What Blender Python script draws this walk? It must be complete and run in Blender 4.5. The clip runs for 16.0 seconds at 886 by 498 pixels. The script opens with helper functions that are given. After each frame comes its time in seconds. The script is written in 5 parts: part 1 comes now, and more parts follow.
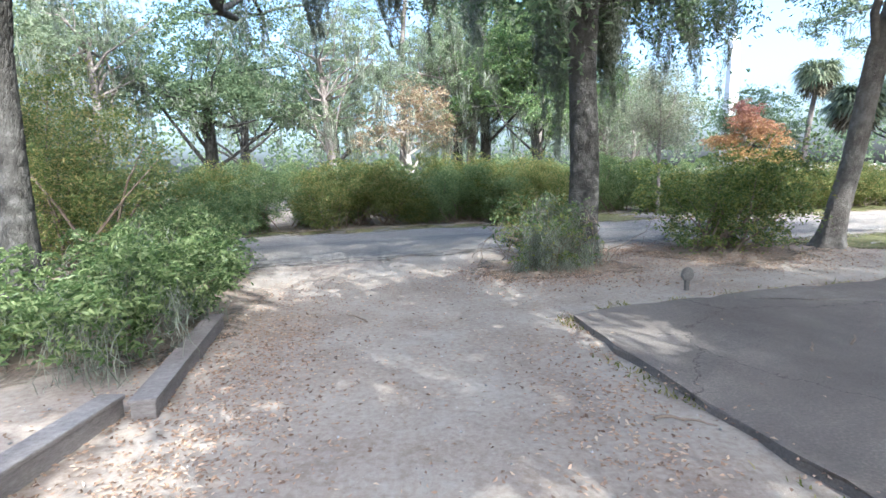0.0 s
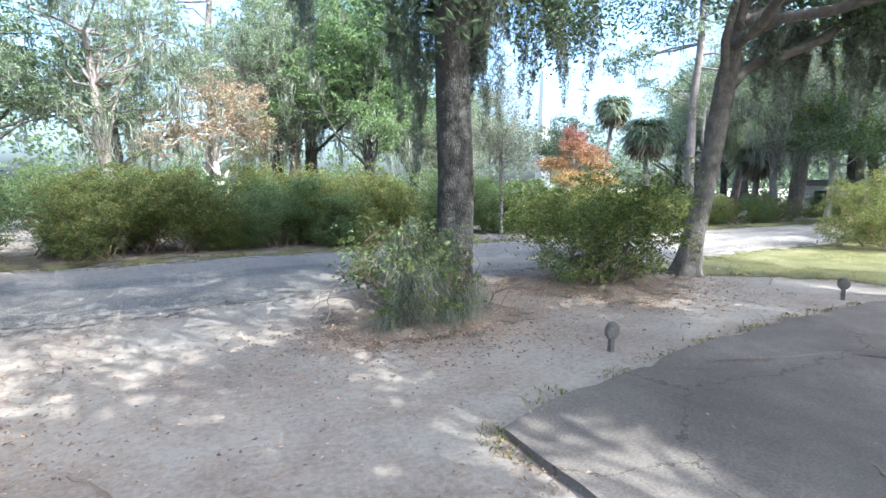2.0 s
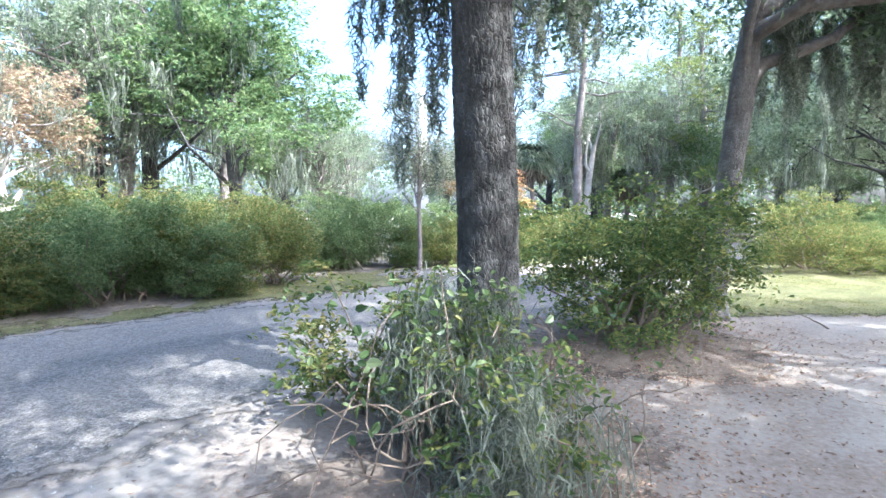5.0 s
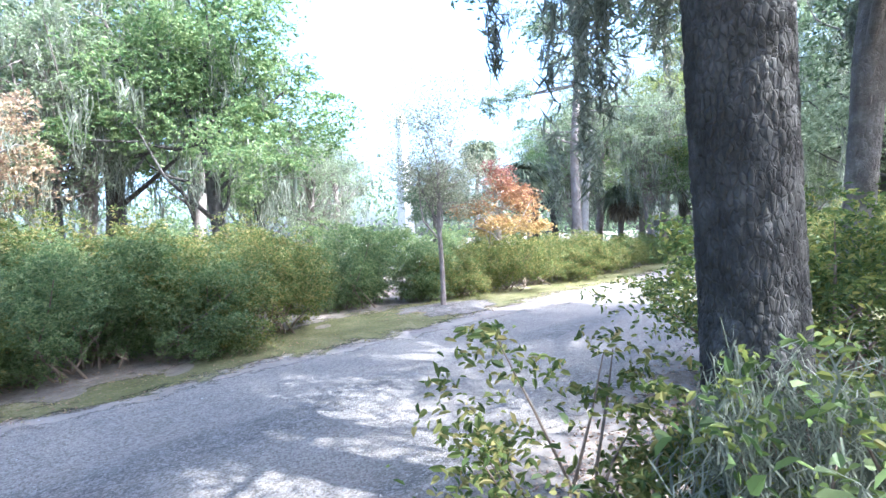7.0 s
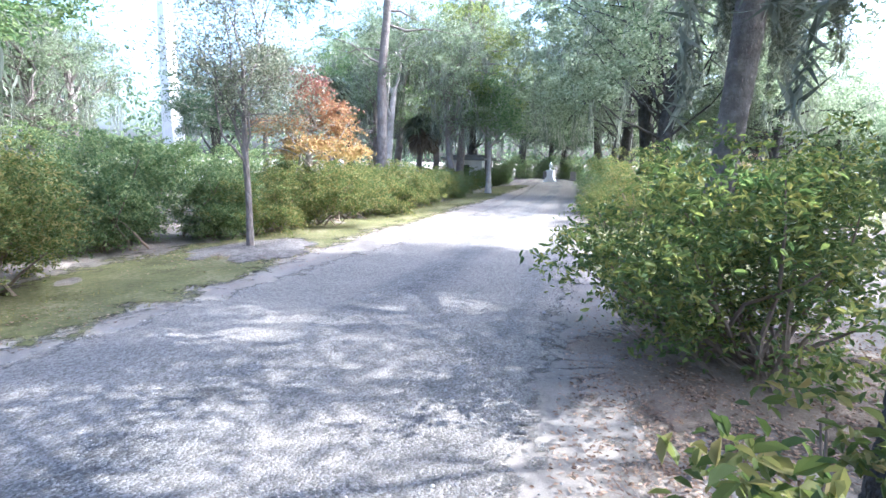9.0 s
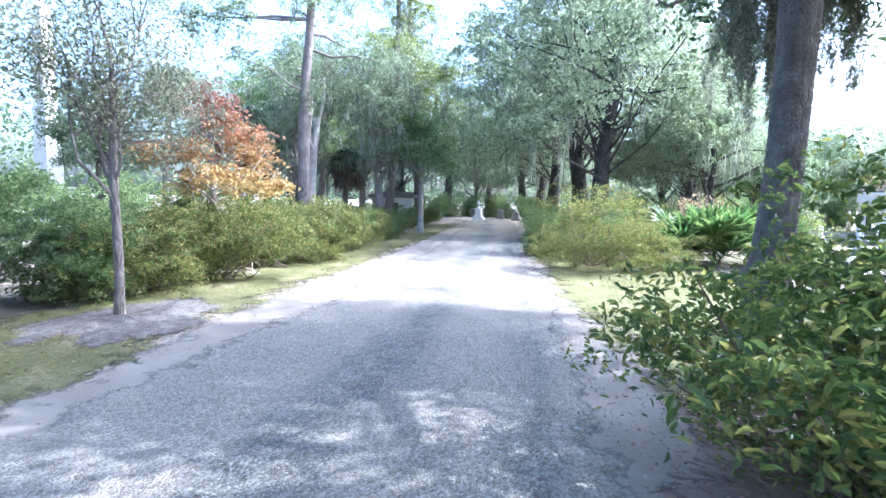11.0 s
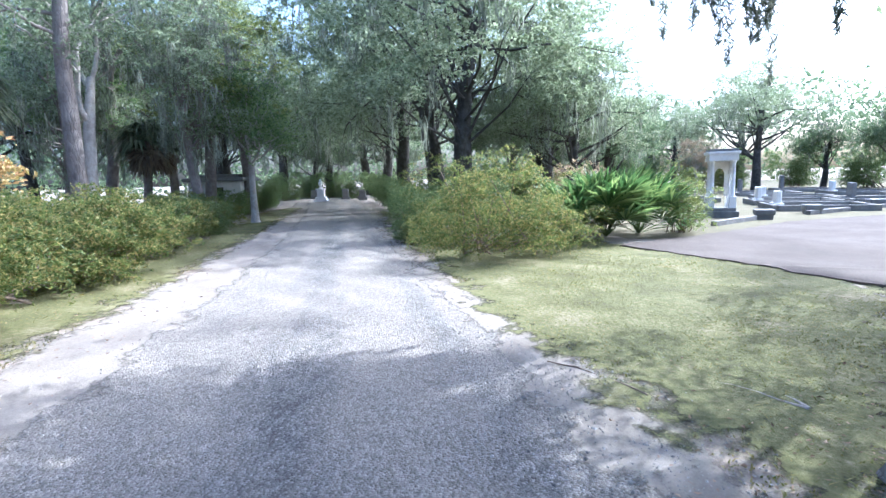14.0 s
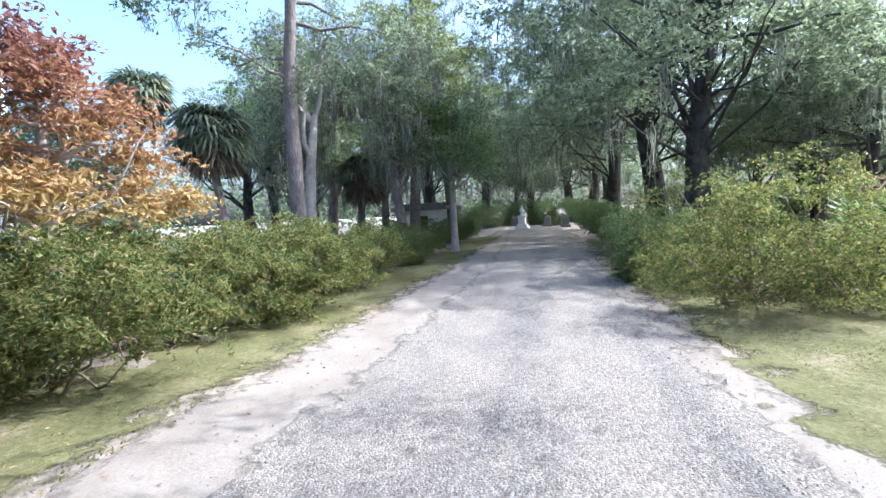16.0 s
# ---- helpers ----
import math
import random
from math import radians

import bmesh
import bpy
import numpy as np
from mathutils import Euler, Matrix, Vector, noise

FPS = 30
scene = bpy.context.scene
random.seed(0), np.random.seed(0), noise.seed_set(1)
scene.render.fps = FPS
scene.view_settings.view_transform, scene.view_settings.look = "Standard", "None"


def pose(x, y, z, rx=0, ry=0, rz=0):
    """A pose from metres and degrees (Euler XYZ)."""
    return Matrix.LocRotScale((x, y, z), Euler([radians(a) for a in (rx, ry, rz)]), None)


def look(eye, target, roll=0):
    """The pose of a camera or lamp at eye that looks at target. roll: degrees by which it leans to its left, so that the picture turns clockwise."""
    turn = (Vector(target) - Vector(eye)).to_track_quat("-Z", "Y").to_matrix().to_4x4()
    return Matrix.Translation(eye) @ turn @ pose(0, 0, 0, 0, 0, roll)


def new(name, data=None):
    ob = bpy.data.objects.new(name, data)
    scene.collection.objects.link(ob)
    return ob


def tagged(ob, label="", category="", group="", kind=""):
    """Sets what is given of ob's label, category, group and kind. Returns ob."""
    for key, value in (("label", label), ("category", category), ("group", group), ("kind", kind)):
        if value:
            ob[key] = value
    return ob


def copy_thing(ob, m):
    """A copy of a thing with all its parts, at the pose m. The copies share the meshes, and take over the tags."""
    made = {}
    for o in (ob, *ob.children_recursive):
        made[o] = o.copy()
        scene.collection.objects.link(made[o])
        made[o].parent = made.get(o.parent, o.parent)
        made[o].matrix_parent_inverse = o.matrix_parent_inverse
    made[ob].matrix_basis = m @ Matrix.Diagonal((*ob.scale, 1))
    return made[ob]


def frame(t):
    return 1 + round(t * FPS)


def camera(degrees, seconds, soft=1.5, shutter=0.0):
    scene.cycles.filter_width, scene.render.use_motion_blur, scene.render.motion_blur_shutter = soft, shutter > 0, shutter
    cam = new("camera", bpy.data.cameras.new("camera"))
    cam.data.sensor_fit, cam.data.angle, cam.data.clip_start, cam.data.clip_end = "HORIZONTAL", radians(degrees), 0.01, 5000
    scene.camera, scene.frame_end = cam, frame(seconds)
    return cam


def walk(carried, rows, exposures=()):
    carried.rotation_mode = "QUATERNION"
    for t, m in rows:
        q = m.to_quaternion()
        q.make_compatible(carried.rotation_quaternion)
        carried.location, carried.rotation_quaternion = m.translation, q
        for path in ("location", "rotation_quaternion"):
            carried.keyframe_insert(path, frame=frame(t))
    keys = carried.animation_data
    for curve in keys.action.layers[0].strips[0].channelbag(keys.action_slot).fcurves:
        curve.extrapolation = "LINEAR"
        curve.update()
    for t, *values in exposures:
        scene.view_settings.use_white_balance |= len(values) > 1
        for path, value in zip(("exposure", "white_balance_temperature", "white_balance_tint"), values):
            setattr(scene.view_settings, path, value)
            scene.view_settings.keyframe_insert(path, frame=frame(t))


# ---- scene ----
SKY_STRENGTH, SUN_STRENGTH, EXPOSURE = 0.15, 2.85, 2.25
cam = camera(82.90, 16.0)
PATH = [
    (0.0, pose(-0.040, -0.108, 1.479, 81.47, 1.48, -2.82)),
    (0.5, pose(-0.110, 0.321, 1.529, 82.38, 0.58, -9.61)),
    (1.0, pose(-0.128, 0.971, 1.529, 81.99, -0.32, -17.73)),
    (1.5, pose(-0.068, 1.560, 1.533, 82.65, -0.81, -21.20)),
    (2.0, pose(-0.013, 2.143, 1.513, 82.91, -0.22, -22.84)),
    (2.5, pose(0.035, 2.755, 1.531, 83.93, -0.65, -21.46)),
    (3.0, pose(0.065, 3.327, 1.484, 85.17, -0.91, -25.41)),
    (3.5, pose(0.053, 3.775, 1.439, 85.80, -1.06, -27.83)),
    (4.0, pose(0.093, 4.430, 1.448, 85.77, -0.60, -31.16)),
    (4.2, pose(0.093, 4.666, 1.447, 85.86, -0.46, -33.22)),
    (6.5, pose(-0.035, 7.007, 1.512, 86.94, 1.76, -43.94)),
    (7.0, pose(0.083, 7.503, 1.512, 88.78, 2.74, -43.38)),
    (7.5, pose(0.167, 7.914, 1.493, 88.15, 3.23, -43.75)),
    (8.0, pose(0.331, 8.339, 1.513, 80.93, 3.02, -51.56)),
    (8.5, pose(0.592, 8.756, 1.514, 80.61, 0.90, -59.62)),
    (9.0, pose(0.872, 9.212, 1.549, 80.10, -1.08, -67.93)),
    (11.3, pose(2.789, 10.371, 1.522, 85.18, -1.23, -78.25)),
    (11.5, pose(2.948, 10.433, 1.487, 85.62, -1.21, -79.51)),
    (12.0, pose(3.435, 10.634, 1.502, 85.16, -1.31, -84.35)),
    (12.5, pose(3.859, 10.817, 1.507, 83.63, -1.23, -90.80)),
    (13.0, pose(4.489, 10.904, 1.489, 85.64, -1.21, -95.72)),
    (13.5, pose(4.922, 11.026, 1.507, 83.10, 0.35, -97.96)),
    (14.0, pose(5.432, 11.118, 1.515, 81.94, 1.63, -95.10)),
    (14.5, pose(5.925, 11.223, 1.490, 83.55, 2.06, -90.76)),
    (15.0, pose(6.439, 11.296, 1.478, 85.16, 2.21, -86.50)),
    (15.5, pose(6.826, 11.361, 1.472, 86.01, 2.71, -77.71)),
    (16.0, pose(7.429, 11.470, 1.463, 85.91, 2.87, -72.65)),
]
# the clip's camera opens up in the shade and closes a little in the sunny stretch
walk(cam, PATH, [(t, EXPOSURE + e, k, w) for t, e, k, w in ((0.0, -0.05, 5080, 7), (2.5, 0.18, 4980, 6), (4.0, 0.35, 4900, 8), (6.5, 0.72, 4820, 12), (9.0, 0.5, 4820, 13), (11.5, 0.45, 4600, 11), (12.5, 0.25, 4600, 12), (13.5, 0.03, 4600, 11), (14.5, -0.25, 4700, 11), (16.0, -0.33, 4900, 11))])

# ---- light ----
SUN_ELEV = radians(44)
SUN_AZ = (0.38, -0.925)
world = bpy.data.worlds.new("world")
scene.world = world
world.use_nodes = True
wn = world.node_tree.nodes
sky = wn.new("ShaderNodeTexSky")
sky.sky_type, sky.sun_disc = "NISHITA", False
sky.sun_elevation = SUN_ELEV
sky.sun_rotation = math.atan2(SUN_AZ[0], SUN_AZ[1])
sky.dust_density, sky.air_density, sky.ozone_density = 6.0, 1.0, 0.4
wn["Background"].inputs["Strength"].default_value = SKY_STRENGTH
world.node_tree.links.new(sky.outputs["Color"], wn["Background"].inputs["Color"])
sun = new("sun", bpy.data.lights.new("sun", "SUN"))
sun.data.energy, sun.data.angle, sun.data.color = SUN_STRENGTH, radians(0.55), (1.0, 0.897, 0.725)
sun.matrix_world = look((SUN_AZ[0] * 40, SUN_AZ[1] * 40, 40 * math.tan(SUN_ELEV)), (0, 0, 0))

# ---- materials ----


def nodes_of(name):
    m = bpy.data.materials.new(name)
    m.use_nodes = True
    t = m.node_tree
    return m, t.nodes, t.links, t.nodes["Principled BSDF"]


def ramp_of(n, stops):
    r = n.new("ShaderNodeValToRGB")
    el = r.color_ramp.elements
    while len(el) < len(stops):
        el.new(0.5)
    for e, (p, c) in zip(el, stops):
        e.position, e.color = p, (*c, 1)
    return r


def noise_of(n, l, coord, scale, detail=4, rough=0.6, stretch=None):
    t = n.new("ShaderNodeTexNoise")
    t.inputs["Scale"].default_value, t.inputs["Detail"].default_value, t.inputs["Roughness"].default_value = scale, detail, rough
    if stretch:
        mp = n.new("ShaderNodeMapping")
        mp.inputs["Scale"].default_value = stretch
        l.new(coord, mp.inputs["Vector"])
        l.new(mp.outputs["Vector"], t.inputs["Vector"])
    else:
        l.new(coord, t.inputs["Vector"])
    return t


def leaf_mat(name, stops, translucent=0.35, rough=0.45, spread=0.3, heights=None):
    """Leaves: each leaf takes its own colour from the ramp; light passes partly through."""
    m, n, l, b = nodes_of(name)
    g = n.new("ShaderNodeNewGeometry")
    tc = n.new("ShaderNodeTexCoord")
    big = noise_of(n, l, tc.outputs["Object"], 1.3, 2)
    mx = n.new("ShaderNodeMix")
    mx.inputs["Factor"].default_value = spread
    l.new(g.outputs["Random Per Island"], mx.inputs["A"])
    l.new(big.outputs["Fac"], mx.inputs["B"])
    r = ramp_of(n, stops)
    tone = mx.outputs["Result"]
    if heights:
        # autumn colour turns from the top of the crown downwards
        sep = n.new("ShaderNodeSeparateXYZ")
        l.new(tc.outputs["Object"], sep.inputs["Vector"])
        mr = n.new("ShaderNodeMapRange")
        mr.inputs["From Min"].default_value, mr.inputs["From Max"].default_value = heights[1], heights[0]
        l.new(sep.outputs["Z"], mr.inputs["Value"])
        turned = n.new("ShaderNodeMix")
        turned.inputs["Factor"].default_value = 0.62
        l.new(tone, turned.inputs["A"])
        l.new(mr.outputs["Result"], turned.inputs["B"])
        tone = turned.outputs["Result"]
    l.new(tone, r.inputs["Fac"])
    l.new(r.outputs["Color"], b.inputs["Base Color"])
    b.inputs["Roughness"].default_value = rough
    b.inputs["Specular IOR Level"].default_value = 0.18
    tr = n.new("ShaderNodeBsdfTranslucent")
    hs = n.new("ShaderNodeHueSaturation")
    hs.inputs["Saturation"].default_value, hs.inputs["Value"].default_value = 1.1, 1.6
    l.new(r.outputs["Color"], hs.inputs["Color"])
    l.new(hs.outputs["Color"], tr.inputs["Color"])
    mix = n.new("ShaderNodeMixShader")
    mix.inputs["Fac"].default_value = translucent * 0.95
    l.new(b.outputs["BSDF"], mix.inputs[1])
    l.new(tr.outputs["BSDF"], mix.inputs[2])
    l.new(mix.outputs["Shader"], n["Material Output"].inputs["Surface"])
    return m


def rough_mat(name, stops, scale, fine, bump=0.3, rough=0.9, stretch=None, dist=0.02, mottle=0.5):
    """A two-scale mottled surface with relief."""
    m, n, l, b = nodes_of(name)
    tc = n.new("ShaderNodeTexCoord")
    a = noise_of(n, l, tc.outputs["Object"], scale, 6, 0.65, stretch)
    f = noise_of(n, l, tc.outputs["Object"], fine, 8, 0.7, stretch)
    mx = n.new("ShaderNodeMix")
    mx.inputs["Factor"].default_value = mottle
    l.new(a.outputs["Fac"], mx.inputs["A"])
    l.new(f.outputs["Fac"], mx.inputs["B"])
    r = ramp_of(n, stops)
    l.new(mx.outputs["Result"], r.inputs["Fac"])
    l.new(r.outputs["Color"], b.inputs["Base Color"])
    b.inputs["Roughness"].default_value = rough
    b.inputs["Specular IOR Level"].default_value = 0.25
    bp = n.new("ShaderNodeBump")
    bp.inputs["Strength"].default_value, bp.inputs["Distance"].default_value = bump, dist
    l.new(f.outputs["Fac"], bp.inputs["Height"])
    l.new(bp.outputs["Normal"], b.inputs["Normal"])
    return m


def plain_mat(name, colour, rough=0.5, metal=0.0):
    m, n, l, b = nodes_of(name)
    b.inputs["Base Color"].default_value, b.inputs["Roughness"].default_value, b.inputs["Metallic"].default_value = (*colour, 1), rough, metal
    return m


M_DIRT = rough_mat("sandy_dirt", [(0.32, (0.15, 0.105, 0.075)), (0.43, (0.22, 0.175, 0.135)), (0.55, (0.29, 0.25, 0.205)), (0.72, (0.36, 0.32, 0.275))], 0.9, 22, 0.5, 0.95)
M_SAND = rough_mat("pale_sand", [(0.3, (0.155, 0.125, 0.095)), (0.5, (0.235, 0.2, 0.162)), (0.7, (0.31, 0.275, 0.235))], 1.5, 40, 0.35, 0.95)
M_SLAB = rough_mat("old_pavement", [(0.25, (0.06, 0.048, 0.039)), (0.4, (0.1, 0.083, 0.069)), (0.52, (0.145, 0.122, 0.102)), (0.6, (0.2, 0.17, 0.14)), (0.72, (0.3, 0.255, 0.21))], 0.8, 60, 0.6, 0.9, mottle=0.5)


def cracked(m, scale, width):
    """Adds wandering cracks filled with dark earth."""
    n, l = m.node_tree.nodes, m.node_tree.links
    b = n["Principled BSDF"]
    tc = n.new("ShaderNodeTexCoord")
    warp = noise_of(n, l, tc.outputs["Object"], 1.4, 6, 0.7)
    add = n.new("ShaderNodeVectorMath")
    add.operation = "MULTIPLY_ADD"
    add.inputs[1].default_value = (0.7, 0.7, 0)
    l.new(warp.outputs["Color"], add.inputs[0])
    l.new(tc.outputs["Object"], add.inputs[2])
    v = n.new("ShaderNodeTexVoronoi")
    v.feature, v.voronoi_dimensions = "DISTANCE_TO_EDGE", "2D"
    v.inputs["Scale"].default_value = scale
    l.new(add.outputs["Vector"], v.inputs["Vector"])
    k = ramp_of(n, [(0.0, (1, 1, 1)), (width, (0, 0, 0))])
    l.new(v.outputs["Distance"], k.inputs["Fac"])
    mx = n.new("ShaderNodeMix")
    mx.data_type = "RGBA"
    old = b.inputs["Base Color"].links[0].from_socket
    l.new(k.outputs["Color"], mx.inputs["Factor"])
    l.new(old, mx.inputs["A"])
    mx.inputs["B"].default_value = (0.06, 0.05, 0.038, 1)
    l.new(mx.outputs["Result"], b.inputs["Base Color"])
    return m


cracked(M_SLAB, 0.36, 0.0035)
M_DRIVE = rough_mat("worn_asphalt", [(0.34, (0.058, 0.046, 0.038)), (0.5, (0.09, 0.072, 0.06)), (0.66, (0.14, 0.113, 0.094))], 0.7, 30, 0.2, 1.0)
M_OLDLAWN = rough_mat("dry_grave_lawn", [(0.32, (0.075, 0.068, 0.035)), (0.5, (0.115, 0.1, 0.055)), (0.68, (0.17, 0.145, 0.1))], 0.9, 20, 0.5, 1.0)
M_MARKER = rough_mat("dark_weathered_stone", [(0.3, (0.055, 0.05, 0.044)), (0.5, (0.115, 0.106, 0.094)), (0.7, (0.22, 0.203, 0.184))], 9, 70, 0.5, 0.9)
M_CHIPS = rough_mat("gray_wood_chips", [(0.36, (0.05, 0.042, 0.035)), (0.5, (0.14, 0.122, 0.105)), (0.62, (0.27, 0.245, 0.215))], 9, 45, 1.0, 0.95, mottle=0.6)
M_LAWN = rough_mat("thin_lawn_soil", [(0.36, (0.062, 0.055, 0.025)), (0.46, (0.1, 0.1, 0.036)), (0.54, (0.14, 0.13, 0.053)), (0.66, (0.27, 0.225, 0.15))], 1.1, 20, 1.0, 0.95, mottle=0.5)
M_MULCH = rough_mat("brown_mulch", [(0.3, (0.08, 0.064, 0.05)), (0.5, (0.19, 0.16, 0.13)), (0.7, (0.3, 0.26, 0.22))], 6, 40, 0.9, 0.95)


def road_mat():
    """Worn chip seal: dark binder with pale chips, dusty wheel tracks, sand drifted in patches and along the margins."""
    m, n, l, b = nodes_of("worn_chip_seal")
    tc = n.new("ShaderNodeTexCoord")
    obj = tc.outputs["Object"]

    def att(key, stops):
        at = n.new("ShaderNodeAttribute")
        at.attribute_name = key
        r = ramp_of(n, [(p, (v, v, v)) for p, v in stops])
        l.new(at.outputs["Fac"], r.inputs["Fac"])
        return r.outputs["Color"]

    def calc(op, p, q):
        mt = n.new("ShaderNodeMath")
        mt.operation = op
        for i, v in ((0, p), (1, q)):
            if isinstance(v, (int, float)):
                mt.inputs[i].default_value = v
            else:
                l.new(v, mt.inputs[i])
        return mt.outputs["Value"]

    def cells(scale):
        v = n.new("ShaderNodeTexVoronoi")
        v.inputs["Scale"].default_value = scale
        l.new(obj, v.inputs["Vector"])
        sep = n.new("ShaderNodeSeparateColor")
        l.new(v.outputs["Color"], sep.inputs["Color"])
        return v.outputs["Distance"], sep.outputs["Red"]

    d1, c1 = cells(62)
    d2, c2 = cells(130)
    speck = calc("ADD", calc("MULTIPLY", c1, 0.62), calc("MULTIPLY", c2, 0.38))
    lump = noise_of(n, l, obj, 3.2, 6, 0.7)
    tone = calc("ADD", calc("MULTIPLY", speck, 0.8), calc("MULTIPLY", calc("SUBTRACT", lump.outputs["Fac"], 0.5), 0.7))
    chips = ramp_of(n, [(0.1, (0.028, 0.027, 0.026)), (0.3, (0.065, 0.062, 0.059)), (0.5, (0.125, 0.118, 0.11)), (0.72, (0.27, 0.255, 0.235))])
    l.new(tone, chips.inputs["Fac"])
    drift = noise_of(n, l, obj, 0.6, 7, 0.66, (0.5, 1.5, 1))
    fine = noise_of(n, l, obj, 9, 6, 0.7, (0.6, 1.4, 1))
    wheel = att("lane", [(0.0, 0.5), (0.12, 0.2), (0.24, 0.75), (0.36, 0.55), (0.47, 0.0), (0.56, 0.05), (0.67, 0.7), (0.78, 0.7), (0.9, 0.6), (1.0, 1.0)])
    rim = att("margin", [(0.0, 1.0), (0.12, 0.7), (0.35, 0.0)])
    mask = calc("ADD", calc("ADD", calc("MULTIPLY", wheel, 0.27), calc("MULTIPLY", rim, 0.3)), calc("ADD", calc("MULTIPLY", drift.outputs["Fac"], 0.8), calc("MULTIPLY", fine.outputs["Fac"], 0.35)))
    mask = calc("SUBTRACT", mask, calc("MULTIPLY", speck, 0.12))
    dr = ramp_of(n, [(0.35, (0, 0, 0)), (0.51, (0.45, 0.45, 0.45)), (0.67, (0.92, 0.92, 0.92))])
    l.new(mask, dr.inputs["Fac"])
    grit = ramp_of(n, [(0.15, (0.14, 0.118, 0.093)), (0.5, (0.235, 0.204, 0.167)), (0.8, (0.32, 0.283, 0.238))])
    l.new(speck, grit.inputs["Fac"])
    mx = n.new("ShaderNodeMix")
    mx.data_type = "RGBA"
    l.new(dr.outputs["Color"], mx.inputs["Factor"])
    l.new(chips.outputs["Color"], mx.inputs["A"])
    l.new(grit.outputs["Color"], mx.inputs["B"])
    l.new(mx.outputs["Result"], b.inputs["Base Color"])
    b.inputs["Roughness"].default_value = 0.85
    b.inputs["Specular IOR Level"].default_value = 0.3
    bp = n.new("ShaderNodeBump")
    bp.inputs["Strength"].default_value, bp.inputs["Distance"].default_value = 0.8, 0.012
    bp.invert = True
    l.new(calc("ADD", d1, calc("MULTIPLY", d2, 0.5)), bp.inputs["Height"])
    l.new(bp.outputs["Normal"], b.inputs["Normal"])
    return m


def bark_mat(name, stops, scale, bump, stretch):
    m, n, l, b = nodes_of(name)
    tc = n.new("ShaderNodeTexCoord")
    mp = n.new("ShaderNodeMapping")
    mp.inputs["Scale"].default_value = stretch
    l.new(tc.outputs["Object"], mp.inputs["Vector"])
    v = n.new("ShaderNodeTexVoronoi")
    v.feature = "DISTANCE_TO_EDGE"
    v.inputs["Scale"].default_value = scale
    l.new(mp.outputs["Vector"], v.inputs["Vector"])
    f = noise_of(n, l, tc.outputs["Object"], 9, 8, 0.7)
    lich = noise_of(n, l, tc.outputs["Object"], 2.2, 5, 0.6)
    mx = n.new("ShaderNodeMix")
    mx.inputs["Factor"].default_value = 0.5
    l.new(f.outputs["Fac"], mx.inputs["A"])
    l.new(lich.outputs["Fac"], mx.inputs["B"])
    r = ramp_of(n, stops)
    l.new(mx.outputs["Result"], r.inputs["Fac"])
    l.new(r.outputs["Color"], b.inputs["Base Color"])
    b.inputs["Roughness"].default_value = 0.95
    b.inputs["Specular IOR Level"].default_value = 0.15
    mr = n.new("ShaderNodeMapRange")
    mr.inputs["From Max"].default_value = 0.16
    l.new(v.outputs["Distance"], mr.inputs["Value"])
    ad = n.new("ShaderNodeMath")
    ad.operation = "MULTIPLY_ADD"
    ad.inputs[1].default_value = 0.5
    l.new(f.outputs["Fac"], ad.inputs[0])
    l.new(mr.outputs["Result"], ad.inputs[2])
    bp = n.new("ShaderNodeBump")
    bp.inputs["Strength"].default_value, bp.inputs["Distance"].default_value = bump, 0.02
    l.new(ad.outputs["Value"], bp.inputs["Height"])
    l.new(bp.outputs["Normal"], b.inputs["Normal"])
    return m


def fringed(m, amp, soft, scale=2.2):
    """Lets a sheet thin out unevenly towards its margin, in patches and grains."""
    n, l = m.node_tree.nodes, m.node_tree.links
    tc = n.new("ShaderNodeTexCoord")
    at = n.new("ShaderNodeAttribute")
    at.attribute_name = "margin"
    big = noise_of(n, l, tc.outputs["Object"], scale, 9, 0.72)
    mr = n.new("ShaderNodeMapRange")
    mr.inputs["From Min"].default_value, mr.inputs["From Max"].default_value = 0.25, 0.75
    mr.inputs["To Min"].default_value, mr.inputs["To Max"].default_value = -amp, amp
    l.new(big.outputs["Fac"], mr.inputs["Value"])
    ad = n.new("ShaderNodeMath")
    l.new(at.outputs["Fac"], ad.inputs[0])
    l.new(mr.outputs["Result"], ad.inputs[1])
    cut = n.new("ShaderNodeMapRange")
    cut.inputs["From Min"].default_value, cut.inputs["From Max"].default_value = 0.0, soft
    l.new(ad.outputs["Value"], cut.inputs["Value"])
    l.new(cut.outputs["Result"], n["Principled BSDF"].inputs["Alpha"])
    return m


M_ROAD = fringed(road_mat(), 0.3, 0.12)
fringed(M_SAND, 0.4, 0.2)
fringed(M_LAWN, 0.6, 0.25)
fringed(M_CHIPS, 0.3, 0.15, 4)
M_BARK = bark_mat("oak_bark", [(0.3, (0.03, 0.028, 0.024)), (0.5, (0.07, 0.065, 0.057)), (0.7, (0.15, 0.143, 0.13))], 42, 0.6, (1, 1, 0.4))
M_BROWNBARK = bark_mat("brown_oak_bark", [(0.3, (0.08, 0.068, 0.057)), (0.5, (0.16, 0.142, 0.122)), (0.7, (0.29, 0.268, 0.24))], 38, 0.6, (1, 1, 0.5))
M_PINEBARK = bark_mat("pine_bark", [(0.3, (0.1, 0.08, 0.07)), (0.5, (0.2, 0.17, 0.15)), (0.7, (0.3, 0.27, 0.24))], 10, 0.6, (1, 1, 0.35))
